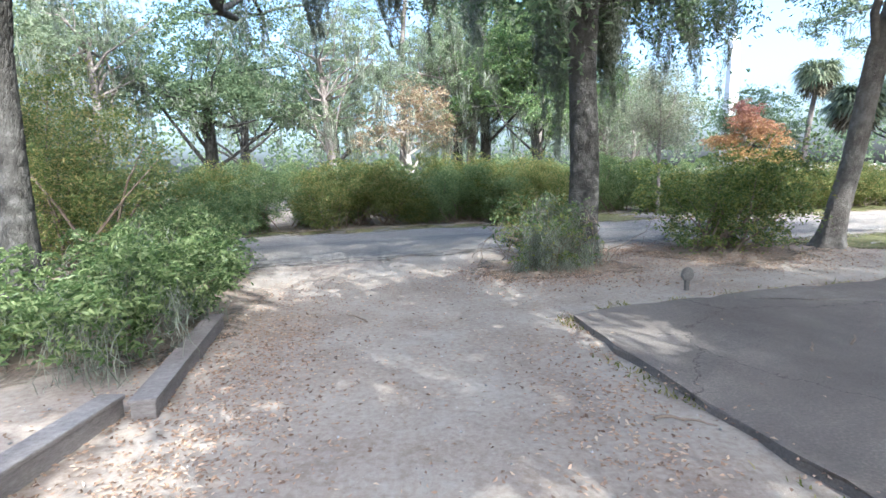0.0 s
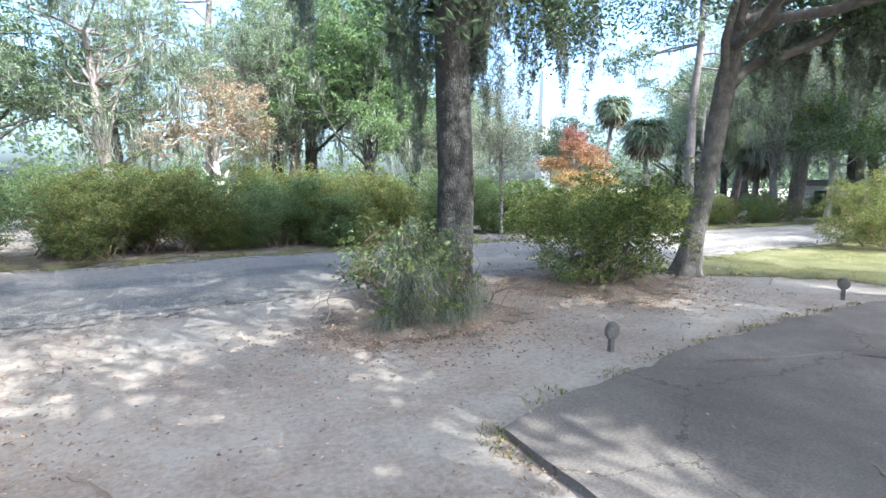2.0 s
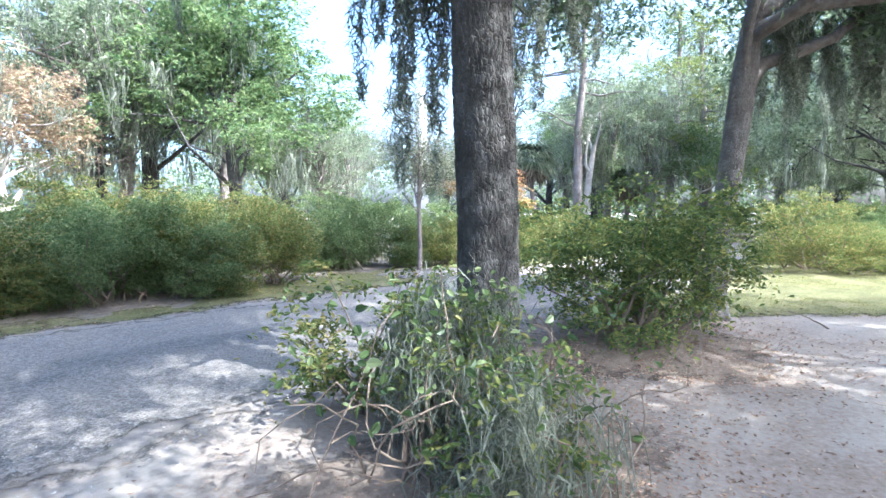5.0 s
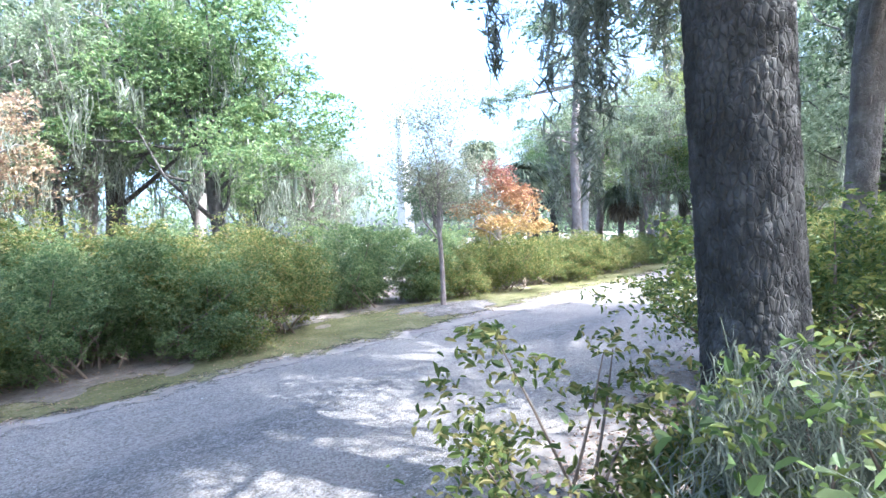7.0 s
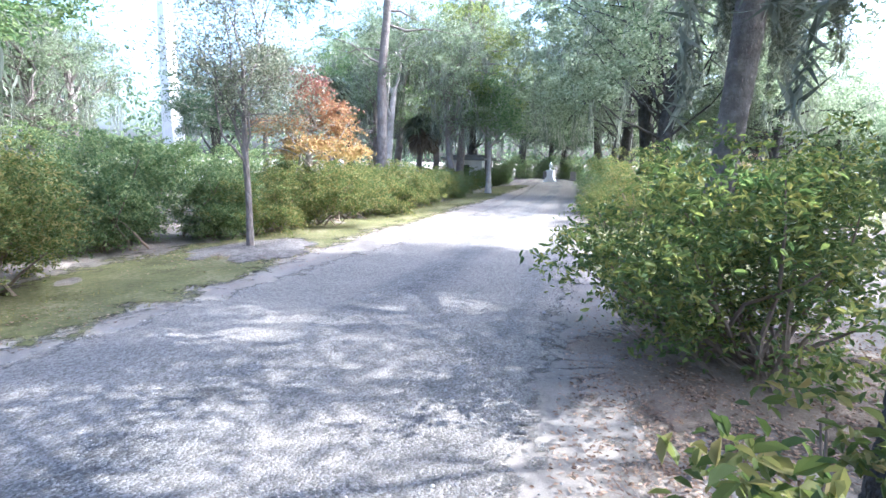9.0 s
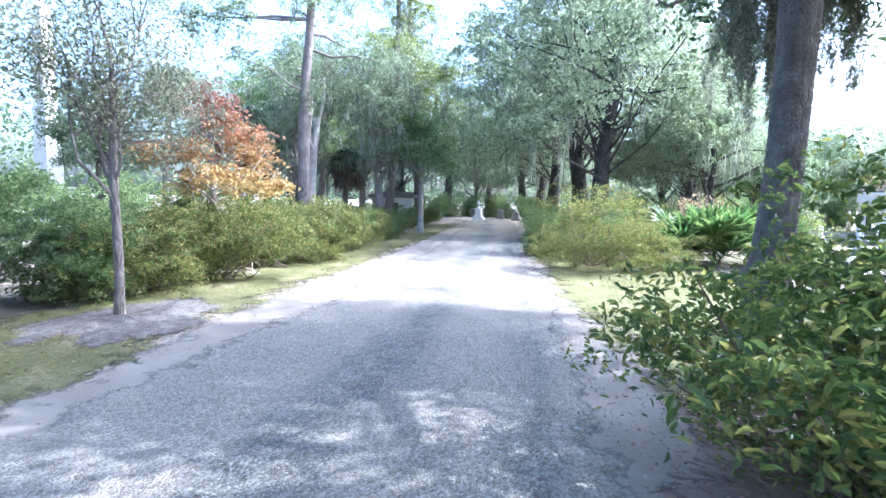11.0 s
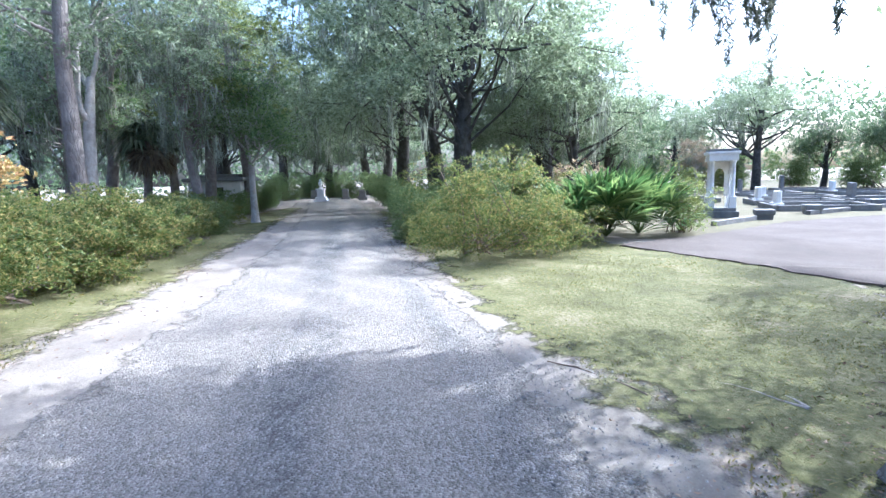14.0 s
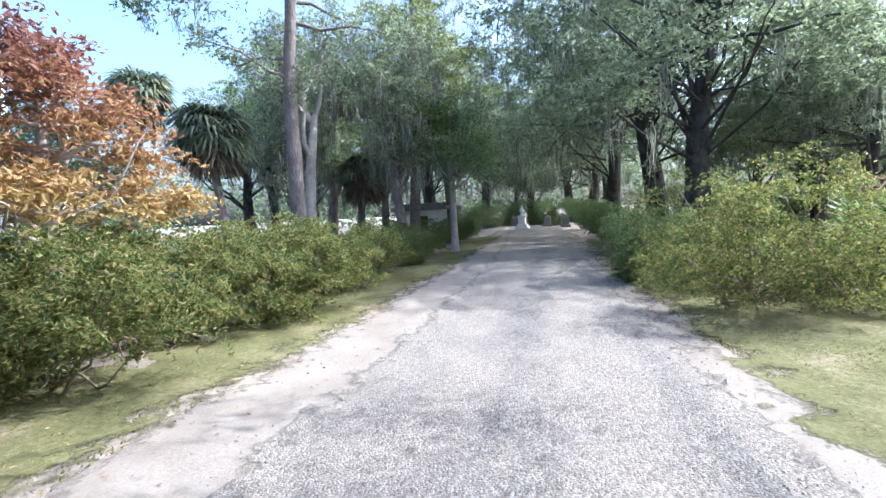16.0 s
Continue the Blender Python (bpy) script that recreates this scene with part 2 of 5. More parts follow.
M_PALEBARK = bark_mat("pale_bark", [(0.3, (0.22, 0.19, 0.16)), (0.5, (0.38, 0.34, 0.3)), (0.7, (0.52, 0.49, 0.44))], 8, 0.3, (1, 1, 0.5))
M_TWIG = rough_mat("twig", [(0.3, (0.11, 0.08, 0.055)), (0.7, (0.26, 0.2, 0.15))], 5, 30, 0.2)
M_OAKLEAF = leaf_mat("oak_leaves", [(0.2, (0.06, 0.085, 0.045)), (0.5, (0.105, 0.14, 0.075)), (0.8, (0.18, 0.215, 0.12))], 0.5)
M_GRAYLEAF = leaf_mat("gray_green_leaves", [(0.2, (0.11, 0.138, 0.08)), (0.5, (0.185, 0.215, 0.13)), (0.8, (0.28, 0.305, 0.205))], 0.6, 0.35)
M_BRIGHTLEAF = leaf_mat("bright_green_leaves", [(0.2, (0.075, 0.12, 0.05)), (0.5, (0.13, 0.18, 0.075)), (0.8, (0.21, 0.255, 0.115))], 0.5)
M_AZALEA = leaf_mat("azalea_leaves", [(0.15, (0.055, 0.08, 0.025)), (0.45, (0.115, 0.14, 0.042)), (0.65, (0.18, 0.185, 0.062)), (0.9, (0.31, 0.245, 0.1))], 0.48)
M_AZALEADARK = leaf_mat("dark_azalea_leaves", [(0.15, (0.07, 0.105, 0.045)), (0.5, (0.13, 0.175, 0.07)), (0.85, (0.24, 0.265, 0.12))], 0.48)
M_SHRUB = leaf_mat("glossy_shrub_leaves", [(0.15, (0.055, 0.085, 0.03)), (0.45, (0.11, 0.145, 0.048)), (0.68, (0.17, 0.195, 0.06)), (0.9, (0.29, 0.26, 0.085))], 0.45, 0.35)
M_VINE = leaf_mat("vine_leaves", [(0.2, (0.055, 0.085, 0.03)), (0.5, (0.12, 0.165, 0.06)), (0.8, (0.26, 0.3, 0.14))], 0.42, 0.35)
M_DOGWOOD = leaf_mat("dogwood_leaves", [(0.15, (0.165, 0.085, 0.075)), (0.35, (0.24, 0.125, 0.08)), (0.55, (0.3, 0.19, 0.09)), (0.8, (0.35, 0.28, 0.11))], 0.36, 0.6, 0.3, (1.2, 3.6))
M_PEACH = leaf_mat("pale_peach_leaves", [(0.2, (0.21, 0.145, 0.1)), (0.5, (0.3, 0.23, 0.155)), (0.8, (0.33, 0.285, 0.18))], 0.45, 0.6)
M_FEATHER = leaf_mat("feathery_leaves", [(0.2, (0.09, 0.115, 0.045)), (0.5, (0.16, 0.185, 0.065)), (0.8, (0.26, 0.27, 0.1))], 0.5)
M_SAPLEAF = leaf_mat("silvery_leaves", [(0.2, (0.13, 0.14, 0.085)), (0.5, (0.23, 0.24, 0.16)), (0.8, (0.36, 0.34, 0.24))], 0.4, 0.6)
M_PALM = leaf_mat("palm_fronds", [(0.2, (0.075, 0.095, 0.06)), (0.5, (0.14, 0.165, 0.1)), (0.85, (0.26, 0.275, 0.17))], 0.35, 0.4)
M_PALMETTO = leaf_mat("palmetto_fronds", [(0.2, (0.05, 0.09, 0.03)), (0.5, (0.09, 0.145, 0.05)), (0.85, (0.2, 0.25, 0.09))], 0.4, 0.45)
M_DRYFROND = leaf_mat("dry_fronds", [(0.2, (0.08, 0.065, 0.045)), (0.8, (0.24, 0.19, 0.13))], 0.15, 0.8)
M_MOSS = leaf_mat("hanging_moss", [(0.2, (0.1, 0.11, 0.08)), (0.5, (0.17, 0.182, 0.138)), (0.8, (0.27, 0.28, 0.22))], 0.45, 0.95)
M_LITTER = leaf_mat("fallen_leaves", [(0.15, (0.12, 0.08, 0.055)), (0.45, (0.25, 0.165, 0.11)), (0.75, (0.36, 0.25, 0.17)), (0.95, (0.48, 0.38, 0.28))], 0.1, 0.8, 0.25)
M_GRASS = leaf_mat("grass_blades", [(0.15, (0.075, 0.085, 0.02)), (0.5, (0.145, 0.145, 0.042)), (0.85, (0.28, 0.235, 0.1))], 0.35, 0.9, 0.3)
M_MARBLE = rough_mat("weathered_marble", [(0.3, (0.5, 0.49, 0.47)), (0.5, (0.72, 0.71, 0.69)), (0.7, (0.8, 0.79, 0.77))], 2.5, 18, 0.15, 0.7)
M_KERB = rough_mat("weathered_kerb", [(0.3, (0.11, 0.105, 0.097)), (0.5, (0.2, 0.192, 0.178)), (0.7, (0.32, 0.31, 0.29))], 2.5, 22, 0.3, 0.85)
M_GRANITE = rough_mat("gray_granite", [(0.3, (0.1, 0.1, 0.1)), (0.5, (0.18, 0.175, 0.17)), (0.7, (0.28, 0.275, 0.265))], 3, 60, 0.15, 0.7)
M_TIMBER = rough_mat("weathered_edging", [(0.3, (0.085, 0.072, 0.063)), (0.5, (0.165, 0.147, 0.133)), (0.7, (0.28, 0.255, 0.235))], 2.5, 25, 0.5, 0.9, (1, 1, 4))
M_IRON = rough_mat("painted_iron", [(0.3, (0.012, 0.016, 0.018)), (0.7, (0.035, 0.045, 0.048))], 8, 60, 0.1, 0.45)
M_BED = rough_mat("leaf_bed", [(0.3, (0.11, 0.08, 0.056)), (0.5, (0.2, 0.155, 0.115)), (0.7, (0.29, 0.24, 0.19))], 3, 34, 0.9, 0.95)
fringed(M_BED, 0.3, 0.25, 4)
M_GRAVEL = leaf_mat("pale_stones", [(0.1, (0.12, 0.115, 0.11)), (0.5, (0.24, 0.23, 0.215)), (0.9, (0.42, 0.4, 0.37))], 0.0, 0.9, 0.2)

# ---- mesh helpers ----


def mesh_of(name, V, F, mat, smooth=False):
    V, F = np.asarray(V, dtype=np.float32), np.asarray(F, dtype=np.int32)
    me = bpy.data.meshes.new(name)
    k = F.shape[1]
    me.vertices.add(len(V))
    me.vertices.foreach_set("co", V.ravel())
    me.loops.add(F.size)
    me.loops.foreach_set("vertex_index", F.ravel())
    me.polygons.add(len(F))
    me.polygons.foreach_set("loop_start", np.arange(0, F.size, k, dtype=np.int32))
    me.polygons.foreach_set("use_smooth", np.full(len(F), smooth))
    me.update(calc_edges=True)
    me.materials.append(mat)
    return me


def join(pieces):
    Vs, Fs, k = [], [], 0
    for V, F in pieces:
        Vs.append(np.asarray(V))
        Fs.append(np.asarray(F) + k)
        k += len(V)
    return np.concatenate(Vs), np.concatenate(Fs)


def part(name, geo, mat, parent, label="", smooth=False):
    ob = new(name, mesh_of(name, geo[0], geo[1], mat, smooth))
    ob.parent = parent
    if label:
        ob["label"] = label
    return ob


def thing(name, at, label, category, group="", kind=""):
    ob = new(name)
    ob.location = at
    ob.empty_display_size = 0.2
    return tagged(ob, label, category, group, kind)


def solid(name, geo, mat, label, category, kind="structure", smooth=False):
    return tagged(new(name, mesh_of(name, geo[0], geo[1], mat, smooth)), label, category, "", kind)


def unit(v):
    return v / np.maximum(np.linalg.norm(v, axis=-1, keepdims=True), 1e-9)


def leaves(rng, C, size, ratio=0.45, flat=0.0, fold=0.18, up=None):
    """One folded leaf blade (base, side, tip, side) at each centre."""
    C = np.asarray(C)
    n = len(C)
    d = rng.normal(size=(n, 3))
    d[:, 2] *= 1 - flat
    if up is not None:
        d += np.asarray(up)
    d = unit(d)
    s = rng.normal(size=(n, 3))
    if flat:
        s[:, 2] *= 1 - flat
    s = unit(s - d * np.sum(s * d, axis=1, keepdims=True))
    nn = np.cross(d, s)
    L = size * rng.uniform(0.65, 1.3, (n, 1))
    b, t = C - d * L / 2, C + d * L / 2
    mid = C - d * L * 0.06 + nn * L * fold
    V = np.stack([b, mid + s * L * ratio / 2, t, mid - s * L * ratio / 2], 1).reshape(-1, 3)
    return V, np.arange(4 * n).reshape(n, 4)


def broad_leaves(rng, C, size, ratio=0.45, flat=0.0, fold=0.12, up=None):
    """Leaves seen from near by: two rounded halves that meet at a midrib, with a drooping tip."""
    C = np.asarray(C)
    n = len(C)
    d = rng.normal(size=(n, 3))
    d[:, 2] *= 1 - flat
    if up is not None:
        d += np.asarray(up)
    d = unit(d)
    s = rng.normal(size=(n, 3))
    s = unit(s - d * np.sum(s * d, axis=1, keepdims=True))
    nn = np.cross(d, s)
    nn = nn * np.where(nn[:, 2:] < 0, -1, 1)
    L = size * rng.uniform(0.55, 1.25, (n, 1))
    W = L * ratio / 2
    b, t = C - d * L / 2, C + d * L / 2 - nn * L * 0.1
    p, q = C - d * L * 0.2 + nn * L * fold, C + d * L * 0.2 + nn * L * fold * 0.8
    V = np.stack([b, p + s * W * 0.92, q + s * W * 0.8, t, q - s * W * 0.8, p - s * W * 0.92], 1).reshape(-1, 3)
    k = (np.arange(n) * 6)[:, None]
    return V, np.concatenate([k + np.array([[0, 1, 2, 3]]), k + np.array([[0, 3, 4, 5]])])


def tube(P, R, n=8):
    """A tapering tube along the points P."""
    P = np.asarray(P, dtype=float)
    R = np.asarray(R, dtype=float)
    T = unit(np.gradient(P, axis=0))
    ref = np.array([0.0, 1.0, 0.0]) if abs(T[0, 2]) > 0.7 else np.array([0.0, 0.0, 1.0])
    A = unit(np.cross(T, ref))
    B = np.cross(T, A)
    a = np.linspace(0, 2 * np.pi, n, endpoint=False)
    V = P[:, None, :] + R[:, None, None] * (np.cos(a)[None, :, None] * A[:, None, :] + np.sin(a)[None, :, None] * B[:, None, :])
    m = len(P)
    i, j = np.meshgrid(np.arange(m - 1), np.arange(n), indexing="ij")
    j2 = (j + 1) % n
    F = np.stack([i * n + j, i * n + j2, (i + 1) * n + j2, (i + 1) * n + j], -1).reshape(-1, 4)
    return V.reshape(-1, 3), F


def wander(rng, start, way, length, segs, bend=0.25, lift=0.0):
    p, d = np.array(start, dtype=float), unit(np.array(way, dtype=float))
    out = [p.copy()]
    for _ in range(segs):
        d = unit(d + rng.normal(size=3) * bend + np.array([0, 0, lift]))
        p = p + d * length / segs
        out.append(p.copy())
    return np.array(out)


def strands(rng, tops, length, per, width=0.02, spread=0.12, segs=4, vary=0.35):
    """Hanging moss: ribbons of uneven length below each of the points, wavy and thinning downwards."""
    tops = np.repeat(np.asarray(tops), per, axis=0)
    n = len(tops)
    tuft = np.repeat(np.clip(np.exp(rng.normal(0, vary, n // per)), 0.45, 1.35), per)
    low = np.where(rng.uniform(size=n) < 0.6, rng.uniform(0, 0.62, n), 0)
    L = (length * tuft * (1 - low) * rng.uniform(0.25, 1.0, n))[:, None]
    P0 = tops + rng.normal(size=(n, 3)) * np.array([spread, spread, 0.05]) * (1.15 - low)[:, None]
    P0[:, 2] -= low * length * tuft
    a = rng.uniform(0, np.pi, n)
    s = np.stack([np.cos(a), np.sin(a), np.zeros(n)], 1)
    Vs = []
    off = np.zeros((n, 3))
    pull = (tops - P0) * 0.6
    for k in range(segs + 1):
        u = k / segs
        off = off + rng.normal(size=(n, 3)) * np.array([0.038, 0.038, 0.012])
        c = P0 + off + pull * u - np.array([0, 0, 1.0]) * L * u
        w = width * (1 - 0.75 * u) * rng.uniform(0.35, 1.6, (n, 1))
        Vs += [c - s * w, c + s * w]
    V = np.stack(Vs, 1).reshape(-1, 3)
    base = (np.arange(n) * 2 * (segs + 1))[:, None]
    F = np.concatenate([base + np.array([[2 * k, 2 * k + 1, 2 * k + 3, 2 * k + 2]]) for k in range(segs)])
    return V, F


def moss_tuft(rng, top, length, n, girth=0.12):
    """One hanging beard of moss: short curled wisps round a wavering core that tapers downwards, with forked lower ends."""
    top = np.asarray(top, dtype=float)
    u = rng.uniform(0, 1, n) ** 0.8
    tail = rng.integers(0, 3, n)
    reach = np.array([1.0, 0.72, 0.5])[tail] * u
    aside = np.array([(0, 0), (0.8, 0.5), (-0.7, 0.6)])[tail] * girth
    turn = rng.uniform(0, 6.28, 2)
    core = np.stack([aside[:, 0] + 0.05 * np.sin(4.5 * reach + turn[0]), aside[:, 1] + 0.05 * np.sin(3.7 * reach + turn[1]), -length * reach], 1)
    r = girth * (0.25 + 1.1 * np.sqrt(u) * (1 - u) ** 0.8 + 0.12 * np.sin(11 * u + tail))
    side = unit(rng.normal(size=(n, 3))) * (r * np.sqrt(rng.uniform(0, 1, n)))[:, None]
    return leaves(rng, top + core + side, 0.15, 0.085, 0.3, 0.05, (0, 0, -1.1))


def rod(a, b, ra, rb=None, n=6):
    return tube([a, b], [ra, ra if rb is None else rb], n)


def block(cx, cy, z0, sx, sy, sz, bev=0.02, turn=0.0):
    """A box with chamfered edges, standing on z0."""
    bm = bmesh.new()
    bmesh.ops.create_cube(bm, size=1)
    bmesh.ops.scale(bm, vec=(sx, sy, sz), verts=bm.verts)
    if bev:
        bmesh.ops.bevel(bm, geom=bm.edges[:], offset=bev, segments=2, affect="EDGES", profile=0.6)
    bmesh.ops.triangulate(bm, faces=bm.faces)
    bm.verts.index_update()
    V = np.array([v.co[:] for v in bm.verts])
    F = np.array([[v.index for v in f.verts] for f in bm.faces])
    bm.free()
    c, s = math.cos(turn), math.sin(turn)
    V = np.stack([V[:, 0] * c - V[:, 1] * s + cx, V[:, 0] * s + V[:, 1] * c + cy, V[:, 2] + z0 + sz / 2], 1)
    return V, F


def lathe(cx, cy, prof, n=20):
    """A turned shape: prof is (radius, height) from the bottom up."""
    prof = np.array(prof)
    a = np.linspace(0, 2 * np.pi, n, endpoint=False)
    V = np.stack([cx + prof[:, :1] * np.cos(a), cy + prof[:, :1] * np.sin(a), np.repeat(prof[:, 1:], n, 1)], -1).reshape(-1, 3)
    i, j = np.meshgrid(np.arange(len(prof) - 1), np.arange(n), indexing="ij")
    j2 = (j + 1) % n
    return V, np.stack([i * n + j, i * n + j2, (i + 1) * n + j2, (i + 1) * n + j], -1).reshape(-1, 4)

# ---- ground, road and pavements ----


def axis_of(lo, hi, step, far):
    mid = np.arange(lo, hi + step / 2, step)
    out = np.geomspace(1, far, 14)
    return np.concatenate([lo - out[::-1], mid, hi + out])


def bumpy(x, y, s=1.0):
    """Gentle unevenness from a few crossed waves."""
    s = s * np.where((x > 10.4) & (y < 6.3), 0.25, 1.0)
    return s * (0.012 * np.sin(1.7 * x + 0.6 * y) + 0.010 * np.sin(2.9 * y - 1.1 * x + 2) + 0.007 * np.sin(5.3 * x + 3.1 * y) + 0.006 * np.sin(7.7 * y - 6.1 * x))


def grid_faces(nx, ny):
    i, j = np.meshgrid(np.arange(nx - 1), np.arange(ny - 1), indexing="ij")
    return np.stack([i * ny + j, (i + 1) * ny + j, (i + 1) * ny + j + 1, i * ny + j + 1], -1).reshape(-1, 4)


gx, gy = axis_of(-9, 42, 0.3, 900), axis_of(-9, 22, 0.3, 900)
GX, GY = np.meshgrid(gx, gy, indexing="ij")
near = np.clip(1 - np.maximum(np.abs(GX - 15) - 26, np.abs(GY - 6) - 16) / 10, 0, 1)
GZ = bumpy(GX, GY) * near
solid("ground", (np.stack([GX, GY, GZ], -1).reshape(-1, 3), grid_faces(len(gx), len(gy))), M_DIRT,
      "pale sandy dirt ground with scattered brown leaf litter", "ground", smooth=True)


def fray(x, y, seed):
    """An uneven edge at several scales."""
    return 0.42 * np.sin(2.3 * x + 1.7 * y + seed) + 0.3 * np.sin(5.1 * x - 2.2 * y + 2 * seed) + 0.24 * np.sin(9.7 * x + 6.1 * y + seed) + 0.2 * np.sin(17.3 * x - 12.1 * y) + 0.14 * np.sin(29 * x + 23 * y + seed)


def strip(name, line, z, dip, mat, label, category, step=0.3, across=18, ragged=0.25, seed=1, crown=0.0, kind="structure", cover=True):
    """A sheet along a line of (x, right edge, left edge); its margins sink unevenly into the ground."""
    rng = np.random.default_rng(seed)
    line = np.array(line, dtype=float)
    xs = np.arange(line[0, 0], line[-1, 0], step)
    r, l = np.interp(xs, line[:, 0], line[:, 1]), np.interp(xs, line[:, 0], line[:, 2])
    w = np.linspace(0, 1, across)
    X = np.repeat(xs[:, None], across, 1)
    Y = r[:, None] - 0.5 + (l - r + 1)[:, None] * w[None, :]
    e = np.minimum(Y - r[:, None], l[:, None] - Y)
    e = e + ragged * 0.35 * fray(X, Y, seed)
    Z = bumpy(X, Y) * 0.9 + (np.clip(e / 0.5, -1, 1) * dip if cover else dip) + z + crown * np.clip(e, 0, 2)
    ob = solid(name, (np.stack([X, Y, Z], -1).reshape(-1, 3), grid_faces(len(xs), across)), mat, label, category, kind, True)
    for key, val in (("margin", e), ("lane", (Y - r[:, None]) / (l - r)[:, None])):
        ob.data.attributes.new(key, "FLOAT", "POINT").data.foreach_set("value", val.astype(np.float32).ravel())


# x, southern edge, northern edge
ROAD = [(-60, 5.2, 9.0), (-20, 6.8, 11.0), (-6, 7.9, 12.0), (-2, 8.6, 12.9), (1.5, 9.5, 13.4), (4.5, 9.8, 13.6), (9.5, 10.2, 13.6), (14, 10.9, 13.8), (20, 11.6, 14.35), (28, 12.3, 15.35), (36, 13.3, 16.6), (60, 17.5, 20.5)]
strip("road_shoulder", [(x, a - (0.75 if 4 < x < 14 else 0.3), b + (1.0 if 6 < x < 40 else 0.45)) for x, a, b in ROAD], -0.002, 0.012, M_SAND, "pale dusty sand along the worn lane", "sand", seed=3, ragged=0.3, across=40, step=0.2, cover=False)
strip("road", ROAD, -0.004, 0.022, M_ROAD, "worn gray chip-seal lane with pale gravel and sandy edges", "road", seed=5, crown=0.012, across=56, step=0.16, ragged=0.22, cover=False)
strip("woodland_floor", [(-80, 13.0, 70), (-20, 14.5, 70), (-6, 12.6, 70), (-2, 13.4, 70), (2, 14.4, 70), (6, 16.2, 70), (14, 16.3, 70), (22, 17.0, 70), (36, 18, 70), (80, 26, 70)], -0.004, 0.012, M_MULCH, "shaded woodland floor of brown leaf mould", "ground", seed=6, step=0.6, across=60)
strip("grass_verge_north", [(-7.0, 12.1, 12.9), (-3.0, 13.0, 13.7), (0.0, 13.35, 14.3), (2.0, 13.6, 14.8), (4, 13.75, 16.2), (8, 14.4, 16.8), (14, 14.8, 16.7), (20, 15.25, 16.8), (34, 16.6, 18.4), (36, 16.8, 17.2)], 0.008, 0.006, M_LAWN, "thin dry lawn beside the lane", "grass", seed=7, ragged=0.45, across=44, step=0.15, cover=False)
strip("cemetery_lawn", [(16.2, -60, 5.4), (17.5, -60, 6.6), (19.5, -60, 7.5), (24, -60, 8.5), (70, -60, 10)], -0.004, 0.014, M_OLDLAWN, "thin dry lawn between the graves", "grass", seed=12, step=0.6, across=60)
strip("grass_verge_south", [(6.4, 9.1, 9.3), (7.4, 8.7, 9.5), (8.6, 7.4, 9.7), (9.4, 6.5, 10.0), (11, 5.0, 10.3), (12.4, 5.2, 10.4), (15.5, 6.3, 10.7), (17, 6.7, 11.0), (19, 9.5, 11.4), (30, 11.6, 12.2)], 0.008, 0.006, M_LAWN, "thin sunlit lawn beside the lane", "grass", seed=9, ragged=0.45, across=60, step=0.15, cover=False)


def slab(name, outline, top, mat, label, cell=0.25, seed=0):
    """A paved sheet inside a polygon, with a broken lip towards the ground."""
    rng = np.random.default_rng(seed)
    bm = bmesh.new()
    pts = []
    n = len(outline)
    for i in range(n):
        a, b = np.array(outline[i]), np.array(outline[(i + 1) % n])
        k = max(1, int(np.linalg.norm(b - a) / cell))
        for q in range(k):
            p = a + (b - a) * q / k + rng.normal(0, 0.03, 2)
            pts.append(p)
    top_v = [bm.verts.new((p[0], p[1], top + rng.normal(0, 0.004))) for p in pts]
    mid_v = [bm.verts.new((p[0] + rng.normal(0, 0.012), p[1] + rng.normal(0, 0.012), top - 0.02)) for p in pts]
    low_v = [bm.verts.new((p[0], p[1], -0.12)) for p in pts]
    face = bm.faces.new(top_v)
    m = len(pts)
    for i in range(m):
        j = (i + 1) % m
        bm.faces.new((top_v[i], mid_v[i], mid_v[j], top_v[j]))
        bm.faces.new((mid_v[i], low_v[i], low_v[j], mid_v[j]))
    bmesh.ops.recalc_face_normals(bm, faces=bm.faces)
    bmesh.ops.triangulate(bm, faces=bm.faces)
    me = bpy.data.meshes.new(name)
    bm.to_mesh(me)
    bm.free()
    me.materials.append(mat)
    return tagged(new(name, me), label, "pavement", "", "structure")


slab("pavement_near", [(1.45, 4.65), (1.5, 4.0), (1.62, 3.2), (1.85, 1.9), (2.0, 1.0), (6.0, 1.6), (6.5, 3.1), (4.9, 4.75), (3.0, 5.12), (2.2, 5.0)], 0.055, M_SLAB, "old gray-brown pavement with a broken edge", seed=1)
slab("pavement_middle", [(3.1, 5.16), (4.95, 4.82), (6.6, 3.2), (7.2, 1.9), (11.0, 3.0), (10.2, 5.9), (8.9, 5.98), (7.6, 5.85), (5.7, 5.72), (3.9, 5.4)], 0.045, M_SLAB, "old gray-brown pavement slab beside the gate", seed=2)
slab("pavement_far", [(11.0, 5.2), (12.4, 5.45), (15.5, 6.55), (16.3, 4.6), (17.3, 2.6), (18.6, 0.2), (20.0, -6), (12.5, -6), (12.4, -1.4), (11.4, 3.1)], 0.032, M_DRIVE, "worn asphalt drive between lawn and graves", seed=3)

# ---- vegetation makers ----


def lobes_points(rng, lobes, n, shell=0.55):
    """Points in ellipsoid lobes (x, y, z, rx, ry, rz), denser to the outside."""
    lobes = np.array(lobes, dtype=float)
    w = lobes[:, 3] * lobes[:, 4] * lobes[:, 5]
    w = w ** 0.75
    k = rng.choice(len(lobes), n, p=w / w.sum())
    u = unit(rng.normal(size=(n, 3)))
    r = rng.uniform(0, 1, (n, 1)) ** shell
    return lobes[k, :3] + u * r * lobes[k, 3:]


